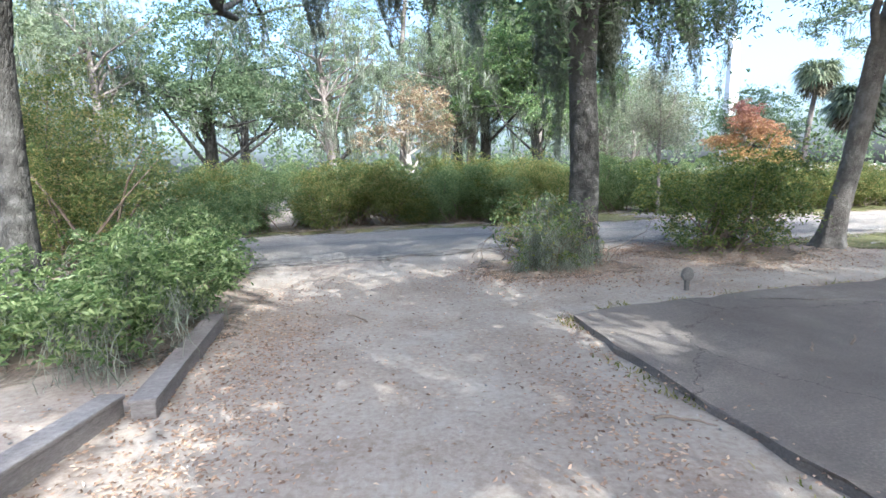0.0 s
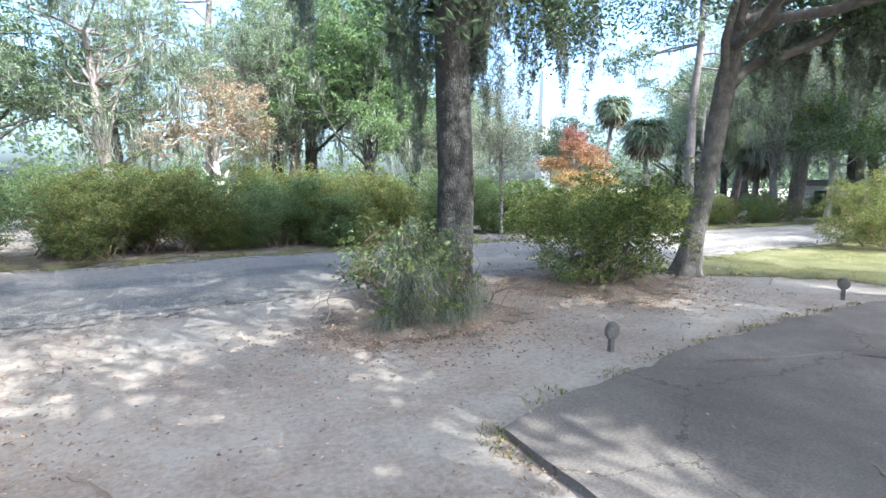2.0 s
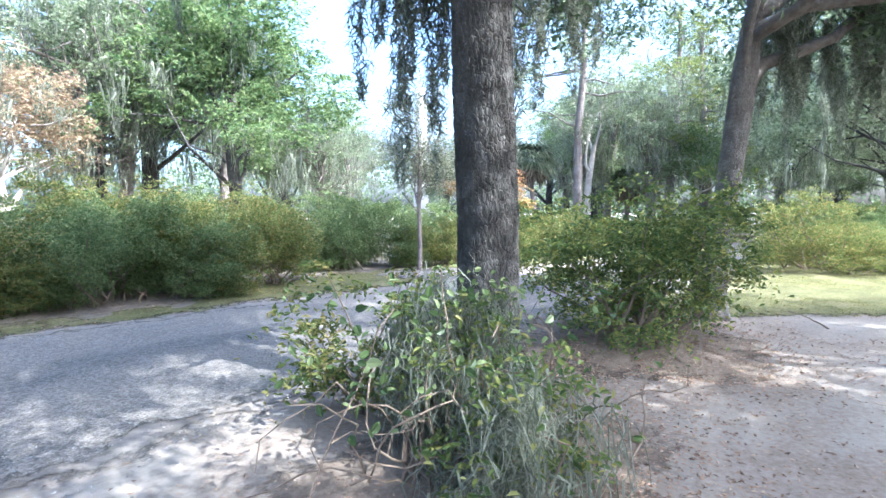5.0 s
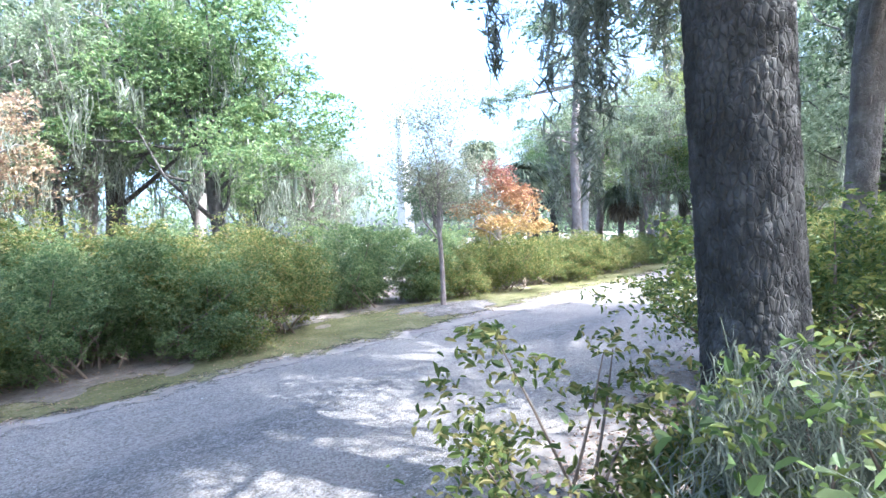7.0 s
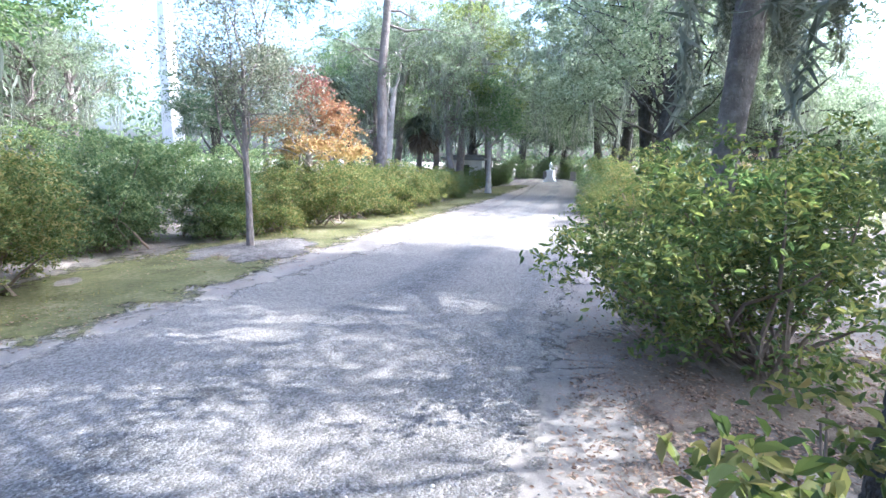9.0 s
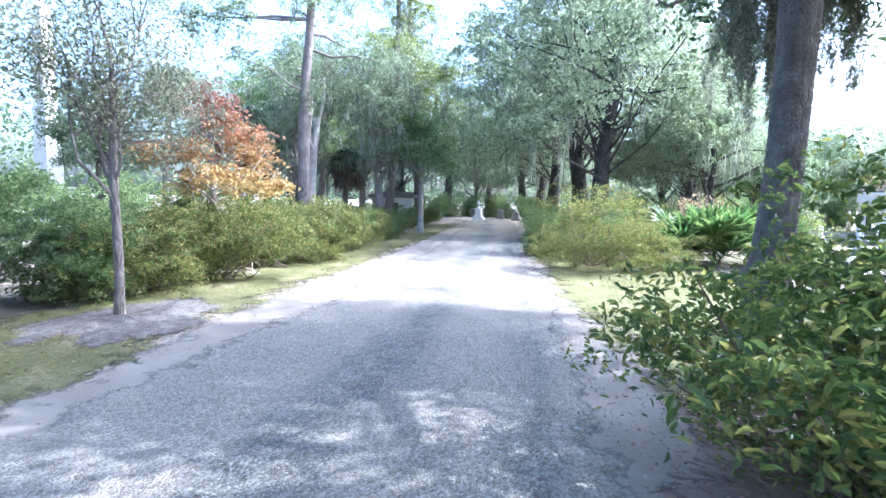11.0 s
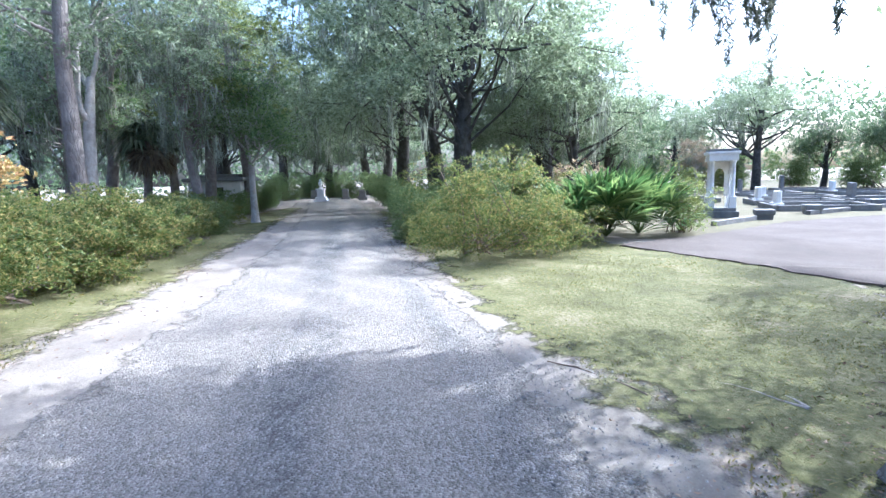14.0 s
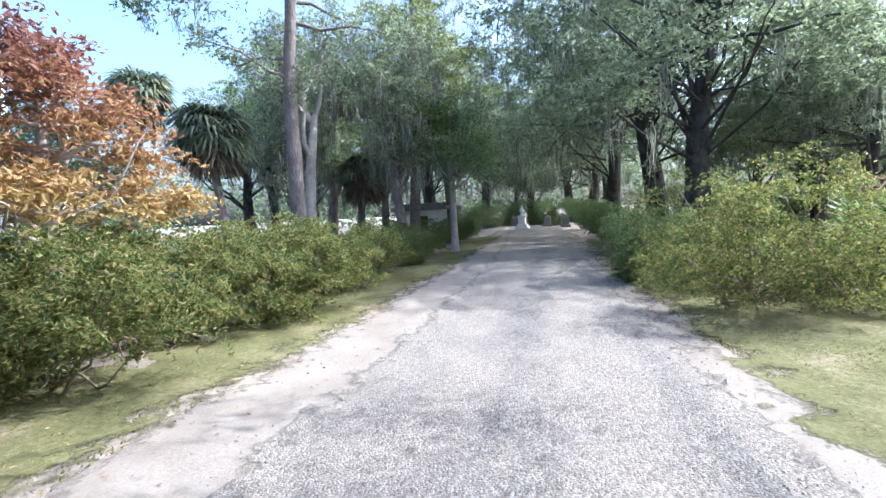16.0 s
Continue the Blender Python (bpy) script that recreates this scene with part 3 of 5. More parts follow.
def clumped(rng, C, per, sigma):
    C = np.repeat(np.asarray(C), per, axis=0)
    return C + rng.normal(size=C.shape) * sigma


def sprays_of(rng, C, rad, per, leaf, rise=0.3, ratio=0.42, blade=leaves, droop=0.35):
    """Leaf sprays: at each centre a domed, ragged pad of leaves, thick on top and bare below."""
    C = np.asarray(C)
    n = len(C)
    R = np.repeat(np.broadcast_to(rad, n), per)[:, None]
    tilt = np.repeat(rng.normal(0, 0.28, (n, 2)), per, axis=0)
    a = rng.uniform(0, 2 * np.pi, n * per)
    lob = 1 + 0.35 * np.sin(3 * a + np.repeat(rng.uniform(0, 6.28, n), per)) + 0.2 * np.sin(7 * a + np.repeat(rng.uniform(0, 6.28, n), per))
    r = np.sqrt(rng.uniform(0, 1, n * per)) * lob
    d = np.stack([r * np.cos(a), r * np.sin(a)], 1)
    z = rise * (1 - r ** 2) - droop * np.abs(rng.normal(0, 0.55, n * per)) * rise + np.sum(tilt * d, 1)
    P = np.repeat(C, per, axis=0) + np.column_stack([d, z]) * R + rng.normal(size=(n * per, 3)) * R * 0.07
    return blade(rng, P, leaf, ratio, 0.35, 0.15, (0, 0, -0.1))


def bunched(rng, lobes, k=3):
    """Adds smaller lobes round the given ones, so that the outline is uneven."""
    out = [tuple(q) for q in lobes]
    for q in lobes:
        q = np.array(q, dtype=float)
        for _ in range(k):
            u = unit(rng.normal(size=3) * np.array([1, 1, 0.8]))
            out.append((*(q[:3] + u * q[3:] * rng.uniform(0.75, 1.1)), *(q[3:] * rng.uniform(0.25, 0.5, 3))))
    return out


def shrub(name, at, size, mat, label, seed, n_clump=150, per=55, leaf=0.055, group="", category="shrub", moss=0, stems=14, sprays=(), blade=leaves):
    """A many-stemmed shrub: stems from the ground, leaf sprays of uneven reach with gaps between them."""
    rng = np.random.default_rng(seed)
    rx, ry, h = size
    ob = thing(name, at, label, category, group)
    # uneven lobes, then leaf sprays over their skins with some reaching out
    k = 8
    a = rng.uniform(0, 6.283, k) + np.arange(k) * 0.8
    q = rng.uniform(0.3, 0.78, k)
    lob = np.stack([rx * q * np.cos(a), ry * q * np.sin(a), h * rng.uniform(0.2, 0.68, k), rx * rng.uniform(0.32, 0.52, k), ry * rng.uniform(0.32, 0.52, k), h * rng.uniform(0.22, 0.38, k)], 1)
    if len(sprays):
        lob = np.concatenate([lob, np.array(sprays, dtype=float)])
    k = len(lob)
    w = lob[:, 3] * lob[:, 4]
    pick = rng.choice(k, n_clump, p=w / w.sum())
    u = unit(rng.normal(size=(n_clump, 3)))
    reach = rng.uniform(0.35, 1.0, (n_clump, 1)) ** 0.45 + np.where(rng.uniform(size=(n_clump, 1)) < 0.16, rng.uniform(0.05, 0.38, (n_clump, 1)), 0)
    C = lob[pick, :3] + u * reach * lob[pick, 3:]
    C[:, 2] = np.where(C[:, 2] < 0.1, rng.uniform(0.08, 0.4, n_clump), C[:, 2])
    rad = 0.155 * (h / 1.4) ** 0.6 * rng.uniform(0.6, 1.35, len(C))
    part("foliage", sprays_of(rng, C, rad, per, leaf, 0.55, 0.42, blade, 0.6), mat, ob)
    for c in C[rng.choice(len(C), min(stems, len(C)), replace=False)]:
        b = np.array([rng.normal(0, 0.16 * rx), rng.normal(0, 0.16 * ry), -0.03])
        mid = b * 0.6 + c * 0.4 + rng.normal(0, 0.06, 3)
        P = np.array([b, (b + mid) / 2 + rng.normal(0, 0.03, 3), mid, (mid + c) / 2 + rng.normal(0, 0.03, 3), c])
        P[1:, 2] = np.maximum(P[1:, 2], 0.03)
        part("stem", tube(P, np.array([0.016, 0.013, 0.01, 0.007, 0.003]) * (h / 1.3), 5), M_TWIG, ob)
    if moss:
        top = C[rng.choice(len(C), moss)]
        part("moss", strands(rng, top, 0.6 * h, 34, 0.004, 0.045, 6, 0.5), M_MOSS, ob, "gray hanging moss")
    return ob


def plated(rng, P, R, nu, nv, cell, depth, flare=0.0, burl=None, long=2.5):
    """A trunk along P with plates of bark raised between furrows."""
    P, R = np.asarray(P, dtype=float), np.asarray(R, dtype=float)
    d = np.concatenate([[0], np.cumsum(np.linalg.norm(np.diff(P, axis=0), axis=1))])
    v = np.linspace(0, d[-1], nv)
    C = np.stack([np.interp(v, d, P[:, k]) for k in range(3)], 1)
    for _ in range(3):
        C[1:-1] = (C[:-2] + 2 * C[1:-1] + C[2:]) / 4
    rad = np.interp(v, d, R) + flare * np.exp(-v / 0.22)
    a = np.linspace(0, 2 * np.pi, nu, endpoint=False)
    A, Vv = np.meshgrid(a, v)
    r0 = float(np.mean(R))
    cols = max(6, int(2 * np.pi * r0 / cell))
    rows_n = max(6, int(d[-1] / (cell * long)))
    U, W = A / (2 * np.pi) * cols, Vv / d[-1] * rows_n
    U = U + 0.35 * np.sin(W * 0.9) + 0.25 * np.sin(W * 2.3 + U * 0.7)
    jx, jy = rng.uniform(0.1, 0.9, (rows_n + 3, cols)), rng.uniform(0.1, 0.9, (rows_n + 3, cols))
    hgt = rng.uniform(0.55, 1.0, (rows_n + 3, cols))
    f1, f2, hh = np.full(U.shape, 9.0), np.full(U.shape, 9.0), np.zeros(U.shape)
    iu, iw = np.floor(U).astype(int), np.floor(W).astype(int)
    for du in (-1, 0, 1):
        for dw in (-1, 0, 1):
            cu, cw = (iu + du) % cols, np.clip(iw + dw + 1, 0, rows_n + 2)
            q = np.hypot(iu + du + jx[cw, cu] - U, iw + dw + jy[cw, cu] - W)
            closer = q < f1
            f2 = np.where(closer, f1, np.minimum(f2, q))
            hh = np.where(closer, hgt[cw, cu], hh)
            f1 = np.where(closer, q, f1)
    plate = np.clip((f2 - f1 - 0.04) / 0.3, 0, 1) ** 0.6 * hh + rng.normal(0, 0.05, U.shape)
    root = flare * 0.5 * np.exp(-Vv / 0.3) * np.maximum(0, np.cos(5 * A + 1))
    lump = 0.03 * r0 * np.sin(2 * A + 1.3 * Vv) + 0.04 * r0 * np.sin(3 * A - 2.1 * Vv)
    rr = rad[:, None] + depth * (plate - 0.6) + root + lump
    if burl:
        ba, bz, bs, bh = burl
        da = (A - ba + np.pi) % (2 * np.pi) - np.pi
        rr = rr + bh * np.exp(-((da * r0) ** 2 + (Vv - bz) ** 2) / (2 * bs * bs))
    Tn = unit(np.gradient(C, axis=0))
    ex = unit(np.cross(np.array([0.0, 1.0, 0.0]), Tn))
    ey = np.cross(Tn, ex)
    V = C[:, None, :] + rr[..., None] * (np.cos(A)[..., None] * ex[:, None, :] + np.sin(A)[..., None] * ey[:, None, :])
    i, j = np.meshgrid(np.arange(nv - 1), np.arange(nu), indexing="ij")
    j2 = (j + 1) % nu
    return V.reshape(-1, 3), np.stack([i * nu + j, i * nu + j2, (i + 1) * nu + j2, (i + 1) * nu + j], -1).reshape(-1, 4)


def branch_out(rng, start, way, length, rad, depth, tubes, tips, lift=0.05, bend=0.22):
    P = wander(rng, start, way, length, 6, bend, lift)
    tubes.append(tube(P, np.linspace(rad, rad * 0.45, len(P)), 8 if rad > 0.05 else 5))
    if depth <= 1:
        tips.extend(P[2:])
    if depth == 0:
        return
    for k in range(4 if depth > 1 else 3):
        q = rng.uniform(0.35, 1.0)
        i = min(len(P) - 2, int(q * (len(P) - 1)))
        d = unit(P[i + 1] - P[i]) * 0.8 + rng.normal(size=3) * 0.65
        d[2] = abs(d[2]) * 0.7 + 0.12
        branch_out(rng, P[i], d, length * rng.uniform(0.5, 0.75), rad * 0.5, depth - 1, tubes, tips, lift, bend)


def oak(name, at, trunk, radii, limbs, label, seed, leaf_mat_used=None, n_leaf=9000, leaf=0.1, spread=0.33, moss=60, moss_len=0.9, per=26,
        bark=None, nu=60, nv=120, cell=0.06, depth_b=0.014, flare=0.1, burl=None, group="", floor_z=2.2, category="tree", levels=2, tufts=(), clump=12, tight=0.13):
    """A tree with a barked trunk, limbs (start, way, length, radius) that fork, leaf sprays along the twigs and moss hung below them."""
    rng = np.random.default_rng(seed)
    ob = thing(name, at, label, category, group)
    part("trunk", plated(rng, trunk, radii, nu, nv, cell, depth_b, flare, burl), bark or M_BARK, ob, "", True)
    tips, twigs = [], []
    for s, w, ln, r in limbs:
        tubes = []
        branch_out(rng, s, w, ln, r, levels, tubes, tips)
        part("limb", tubes[0], bark or M_BARK, ob, "", True)
        twigs += tubes[1:]
    base = np.array([at[0], at[1], 0.0])
    heavy = []
    for tx, ty, tz, ln, cnt in tufts:
        end = np.array([tx, ty, tz]) - base
        root = np.array(trunk[-1], dtype=float) - np.array([0, 0, 0.2])
        m = (root + end) / 2 + np.array([0, 0, 0.9])
        twigs.append(tube(np.array([root, root * 0.6 + m * 0.4 + rng.normal(0, 0.08, 3), m, m * 0.5 + end * 0.5 + rng.normal(0, 0.08, 3), end]), [0.03, 0.026, 0.022, 0.017, 0.01], 6))
        tips += [m * 0.5 + end * 0.5, end, end + np.array([0.2, 0.1, 0.15]), m]
        heavy += [moss_tuft(rng, end + rng.normal(0, 0.2, 3) * np.array([1, 1, 0.4]), ln * rng.uniform(0.55, 1.1), 900, rng.uniform(0.1, 0.18)) for _ in range(cnt + 1)]
    if heavy:
        tagged(part("moss_curtain", join(heavy), M_MOSS, ob, "long tapering beards of gray moss"), kind="stuff")
    tagged(part("branchwork", join(twigs), bark or M_BARK, ob, "", True), kind="stuff")
    tips = np.array(tips)
    tips = tips[tips[:, 2] > floor_z]
    k = rng.choice(len(tips), max(1, n_leaf // clump))
    C = clumped(rng, tips[k] + rng.normal(size=(len(k), 3)) * spread, clump, tight)
    part("crown", leaves(rng, C, leaf, 0.42, 0.1), leaf_mat_used or M_OAKLEAF, ob)
    if moss:
        tagged(part("moss", join([moss_tuft(rng, q, moss_len * rng.uniform(0.35, 1.2), per * 3, rng.uniform(0.05, 0.12)) for q in tips[rng.choice(len(tips), moss)]]), M_MOSS, ob, "gray-green beards of hanging moss"), kind="stuff")
    return ob


def far_tree(name, label, seed, height, lobes, mat, trunk_r, n_leaf, leaf, bark, moss=0, moss_len=1.2, trunk_top=None, group="woods behind the hedge", lean=0.0, forks=7, pad=0.5, pad_leaves=60, whorls=False, bough=1.0):
    """A tree of the woods: tapered trunk, limbs into each lobe of the crown, leaf sprays with gaps, moss under the lobes."""
    rng = np.random.default_rng(seed)
    ob = thing(name, (0, 0, 0), label, "tree", group)
    top = trunk_top or height * 0.6
    P = wander(rng, (0, 0, -0.1), (lean, 0, 1), top, 26 if whorls else 8, 0.025 if whorls else 0.07, 0.05)
    part("trunk", tube(P, np.linspace(trunk_r * 1.15, trunk_r * 0.45, len(P)), 12), bark, ob, "", True)
    tubes = []
    for lx, ly, lz, a, b, c in lobes:
        for _ in range(max(1, forks // len(lobes) + 1)):
            end = np.array([lx, ly, lz]) + rng.normal(size=3) * np.array([a, b, c]) * 0.5
            i = int(np.clip(np.searchsorted(P[:, 2], end[2] - rng.uniform(-0.2, 1.3)), 2, len(P) - 1)) if whorls else rng.integers(3, len(P))
            m = (P[i] + end) / 2 + rng.normal(0, 0.25 if not whorls else 0.12, 3)
            tubes.append(tube(np.array([P[i], (P[i] + m) / 2 + rng.normal(0, 0.1, 3), m, (m + end) / 2 + rng.normal(0, 0.1, 3), end]), np.array([0.3, 0.23, 0.16, 0.1, 0.03]) * trunk_r * bough, 6))
    tagged(part("branchwork", join(tubes), bark, ob, "", True), kind="stuff")
    many = bunched(rng, lobes)
    C = lobes_points(rng, many, n_leaf // pad_leaves, 0.42)
    C[:, 2] += rng.uniform(-0.1, 0.25, len(C))
    part("crown", sprays_of(rng, C, pad * rng.uniform(0.5, 1.3, len(C)), pad_leaves, leaf, 0.42, 0.5), mat, ob)
    if moss:
        T = lobes_points(rng, lobes, moss, 0.4)
        T[:, 2] -= 0.3
        tagged(part("moss", strands(rng, T, moss_len * 0.62, 22, 0.016, 0.085, 4, 0.5), M_MOSS, ob, "gray hanging moss"), kind="stuff")
    return ob


def fan(rng, root, way, size, blades, droop=0.25, width=0.035):
    """A palm leaf: a fan of narrow folded blades."""
    way = unit(np.array(way, dtype=float))
    side = unit(np.cross(way, [0.0, 0.0, 1.0]) + 1e-6)
    nrm = np.cross(side, way)
    V, F = [], []
    for a in np.linspace(-1.9, 1.9, blades):
        d = unit(way * math.cos(a) + side * math.sin(a) + nrm * rng.normal(0.05, 0.08))
        L = size * (1 - 0.22 * abs(a) / 1.9) * rng.uniform(0.85, 1.1)
        s = unit(np.cross(d, nrm)) * width * size
        m = root + d * L * 0.55
        t = root + d * L - np.array([0, 0, droop * L * rng.uniform(0.5, 1.2)])
        k = len(V)
        V += [root, m + s + nrm * 0.02 * size, t, m - s + nrm * 0.02 * size]
        F.append((k, k + 1, k + 2, k + 3))
    return np.array(V), np.array(F)


def palm(name, at, height, crown_r, label, seed, n=34, trunk_r=0.14, dead=10, lean=0.02):
    rng = np.random.default_rng(seed)
    ob = thing(name, at, label, "palm tree")
    P = wander(rng, (0, 0, -0.1), (lean, 0, 1), height, 8, 0.03, 0.03)
    R = np.repeat(np.linspace(trunk_r, trunk_r * 0.85, 9), 1)
    part("trunk", tube(P, R, 12), M_PINEBARK, ob, "", True)
    top = P[-1]
    for nm, count, zlo, zhi, mat, dr in (("frond", n, -0.5, 1.0, M_PALM, 0.45), ("dead_frond", dead, -2.2, -0.9, M_DRYFROND, 0.2)):
        pieces = []
        for k in range(count):
            a = k * 2.4 + rng.uniform(-0.2, 0.2)
            w = np.array([math.cos(a), math.sin(a), rng.uniform(zlo, zhi)])
            w = unit(w)
            stalk = top + w * crown_r * 0.42
            pieces.append(fan(rng, stalk, w - np.array([0, 0, 0.25]), crown_r * 0.62, 17, dr, 0.05))
            V, F = tube([top, (top + stalk) / 2 + np.array([0, 0, 0.03]), stalk], [0.02, 0.016, 0.01], 4)
            pieces.append((V, F))
        if pieces:
            part("crown" if nm == "frond" else "skirt", join(pieces), mat, ob, "" if nm == "frond" else "dry brown hanging fronds")
    return ob


def palmetto(name, at, r, label, seed, n=22):
    rng = np.random.default_rng(seed)
    ob = thing(name, at, label, "palmetto", "palmettos beside the drive")
    for k in range(n):
        a = k * 2.4 + rng.uniform(-0.3, 0.3)
        w = unit(np.array([math.cos(a), math.sin(a), rng.uniform(0.25, 2.2)]))
        stalk = w * r * rng.uniform(0.6, 0.9)
        V, F = join([fan(rng, stalk, w, r * 0.62, 19, 0.12, 0.045), tube([(0, 0, -0.03), stalk * 0.5 + np.array([0, 0, 0.05]), stalk], [0.012, 0.01, 0.007], 4)])
        V[:, 2] = np.maximum(V[:, 2], 0.01)
        part("frond", (V, F), M_PALMETTO, ob)
    return ob


def litter_bed(name, x, y, rx, ry, label, seed):
    """A low uneven bed of leaf litter."""
    rng = np.random.default_rng(seed)
    n = 160
    a = np.linspace(0, 2 * np.pi, n, endpoint=False)
    wob = 1 + 0.13 * np.sin(3 * a + seed) + 0.09 * np.sin(7 * a + 2 * seed) + rng.normal(0, 0.03, n)
    V = np.concatenate([np.stack([x + rx * q * wob * np.cos(a), y + ry * q * wob * np.sin(a), np.full(n, z)], 1) for q, z in ((1.0, 0.004), (0.85, 0.008), (0.6, 0.014), (0.3, 0.022), (0.02, 0.026))])
    V[:, :2] += 0.09 * np.stack([fray(V[:, 0], V[:, 1], seed), fray(V[:, 1], V[:, 0], seed + 2)], 1)
    V[:, 2] += bumpy(V[:, 0], V[:, 1]) + rng.normal(0, 0.004, len(V))
    i, j = np.meshgrid(np.arange(4), np.arange(n), indexing="ij")
    ob = solid(name, (V, np.stack([i * n + j, i * n + (j + 1) % n, (i + 1) * n + (j + 1) % n, (i + 1) * n + j], -1).reshape(-1, 4)), M_BED, label, "leaf litter", smooth=True)
    ob.data.attributes.new("margin", "FLOAT", "POINT").data.foreach_set("value", np.repeat(np.array([-0.1, 0.1, 0.35, 0.7, 1.0], dtype=np.float32), n))


litter_bed("litter_bed_shrub", 5.4, 8.5, 1.9, 1.45, "brown leaf litter under a large shrub", 1)
litter_bed("litter_bed_oak", 1.9, 7.4, 1.35, 0.95, "brown leaf litter at an oak's foot", 2)
litter_bed("litter_bed_garden", -3.4, 5.8, 1.6, 2.6, "brown leaf litter in the garden bed", 3)


def put(ob, x, y, turn=0.0, s=1.0, sz=None, z=-0.02):
    return copy_thing(ob, pose(x, y, z, 0, 0, turn) @ Matrix.Diagonal((s, s, sz or s, 1)))

# ---- trees beside the walk ----
oak("live_oak", (2.72, 8.22, 0),
    [(0, 0, -0.1), (0.0, 0.0, 1.5), (-0.03, 0.02, 2.9), (-0.04, 0.03, 4.3)], [0.25, 0.225, 0.215, 0.24],
    [((-0.05, 0.03, 3.7), (-0.5, 0.2, 1.1), 4.2, 0.14), ((-0.02, 0.03, 3.8), (0.55, 0.05, 1.0), 3.6, 0.13), ((-0.03, 0.03, 4.0), (-0.2, -0.9, 0.75), 4.6, 0.13),
     ((-0.03, 0.03, 4.1), (0.2, 0.85, 0.7), 2.2, 0.12), ((-0.03, 0.0, 4.1), (-0.9, -0.5, 0.55), 4.6, 0.12), ((-0.03, 0.03, 4.1), (0.8, -0.5, 0.9), 4.0, 0.1), ((-0.05, 0.0, 3.95), (-0.8, -0.6, 0.5), 4.4, 0.055), ((0.0, 0.0, 3.95), (0.35, -0.9, 0.45), 4.0, 0.05), ((-0.05, 0.03, 4.0), (-0.9, 0.45, 0.5), 2.6, 0.055), ((0.0, 0.03, 4.0), (0.8, 0.5, 0.5), 2.6, 0.05)],
    "tall live oak with deeply furrowed gray bark, draped in moss", 11, n_leaf=78000, leaf=0.1, spread=0.6, clump=110, tight=0.22, moss=190, moss_len=1.15, per=58, nu=200, nv=420, cell=0.043, depth_b=0.014, flare=0.07, floor_z=3.5,
    tufts=[(2.4, 9.15, 4.3, 2.5, 2), (2.7, 9.1, 4.3, 2.5, 2), (3.0, 8.95, 4.2, 2.4, 2), (3.2, 8.7, 4.2, 2.1, 1), (3.15, 8.3, 4.1, 2.1, 1), (4.4, 9.4, 4.7, 2.1, 1), (4.9, 9.2, 4.7, 1.9, 1), (5.6, 9.3, 4.8, 2.0, 1), (3.5, 8.9, 4.6, 2.0, 2), (-0.45, 7.0, 4.7, 1.8, 2), (1.2, 12.0, 5.6, 2.0, 2), (-1.6, 9.6, 5.2, 2.0, 2), (0.4, 7.6, 4.9, 1.6, 2), (2.0, 6.4, 4.6, 1.4, 2)])
oak("leaning_oak", (7.35, 8.55, 0),
    [(0, 0, -0.1), (0.07, -0.06, 0.7), (0.17, -0.14, 1.5), (0.27, -0.2, 2.4), (0.36, -0.25, 3.3), (0.5, -0.3, 4.2)], [0.2, 0.175, 0.155, 0.15, 0.16, 0.11],
    [((0.33, -0.25, 3.1), (0.85, -0.6, 0.62), 3.7, 0.11), ((0.33, -0.25, 3.3), (-0.6, -0.1, 1.0), 3.8, 0.07), ((0.45, -0.3, 3.9), (0.35, -0.9, 0.8), 4.0, 0.1), ((0.48, -0.3, 4.0), (0.3, 0.45, 1.0), 3.8, 0.06), ((0.4, -0.28, 3.8), (-0.35, -0.9, 0.8), 4.2, 0.09), ((0.48, -0.3, 4.1), (0.95, 0.05, 0.75), 3.0, 0.08), ((0.48, -0.3, 4.1), (0.7, -0.7, 0.6), 3.6, 0.09), ((0.48, -0.3, 4.1), (0.9, -0.3, 0.75), 4.3, 0.1), ((0.46, -0.3, 4.0), (0.65, -0.35, 1.1), 4.6, 0.1), ((0.46, -0.3, 4.0), (0.15, -0.6, 1.2), 4.4, 0.09)],
    "leaning oak with brown bark and a burl low on its trunk", 23, n_leaf=43000, leaf=0.115, spread=0.6, clump=180, tight=0.27, moss=110, moss_len=1.05, per=60, nu=120, nv=300, cell=0.05, depth_b=0.01, flare=0.13, floor_z=4.2,
    burl=(0.75, 1.0, 0.075, 0.12), bark=M_BROWNBARK,
    tufts=[(8.5, 8.3, 4.3, 1.6, 1), (8.9, 8.0, 4.3, 1.7, 1), (9.3, 8.1, 4.3, 1.6, 1), (10.3, 7.65, 4.25, 1.75, 2), (10.35, 7.15, 4.25, 1.75, 2), (9.8, 7.0, 4.25, 1.85, 2), (10.9, 7.7, 4.4, 1.4, 2), (8.2, 7.7, 4.3, 1.6, 2), (9.6, 7.4, 4.4, 1.5, 2)])
oak("old_oak", (-4.75, 5.95, 0),
    [(0, 0, -0.1), (0.05, 0, 1.4), (0.0, 0.1, 3.0), (0.15, 0.1, 4.4)], [0.2, 0.17, 0.16, 0.16],
    [((0.1, 0.1, 3.9), (0.9, 0.6, 0.55), 4.4, 0.14), ((0.1, 0.1, 4.0), (0.7, -0.5, 0.9), 4.6, 0.13), ((0.1, 0.1, 4.1), (-0.8, 0.3, 0.8), 4.0, 0.13), ((0.1, 0.1, 4.1), (0.1, 0.9, 0.8), 4.4, 0.12)],
    "old oak with a lit gray trunk, heavy with hanging moss", 31, n_leaf=42000, leaf=0.085, spread=0.5, clump=36, tight=0.17, moss=110, moss_len=1.4, per=60, nu=90, nv=200, cell=0.07, depth_b=0.016, flare=0.16, floor_z=3.4)
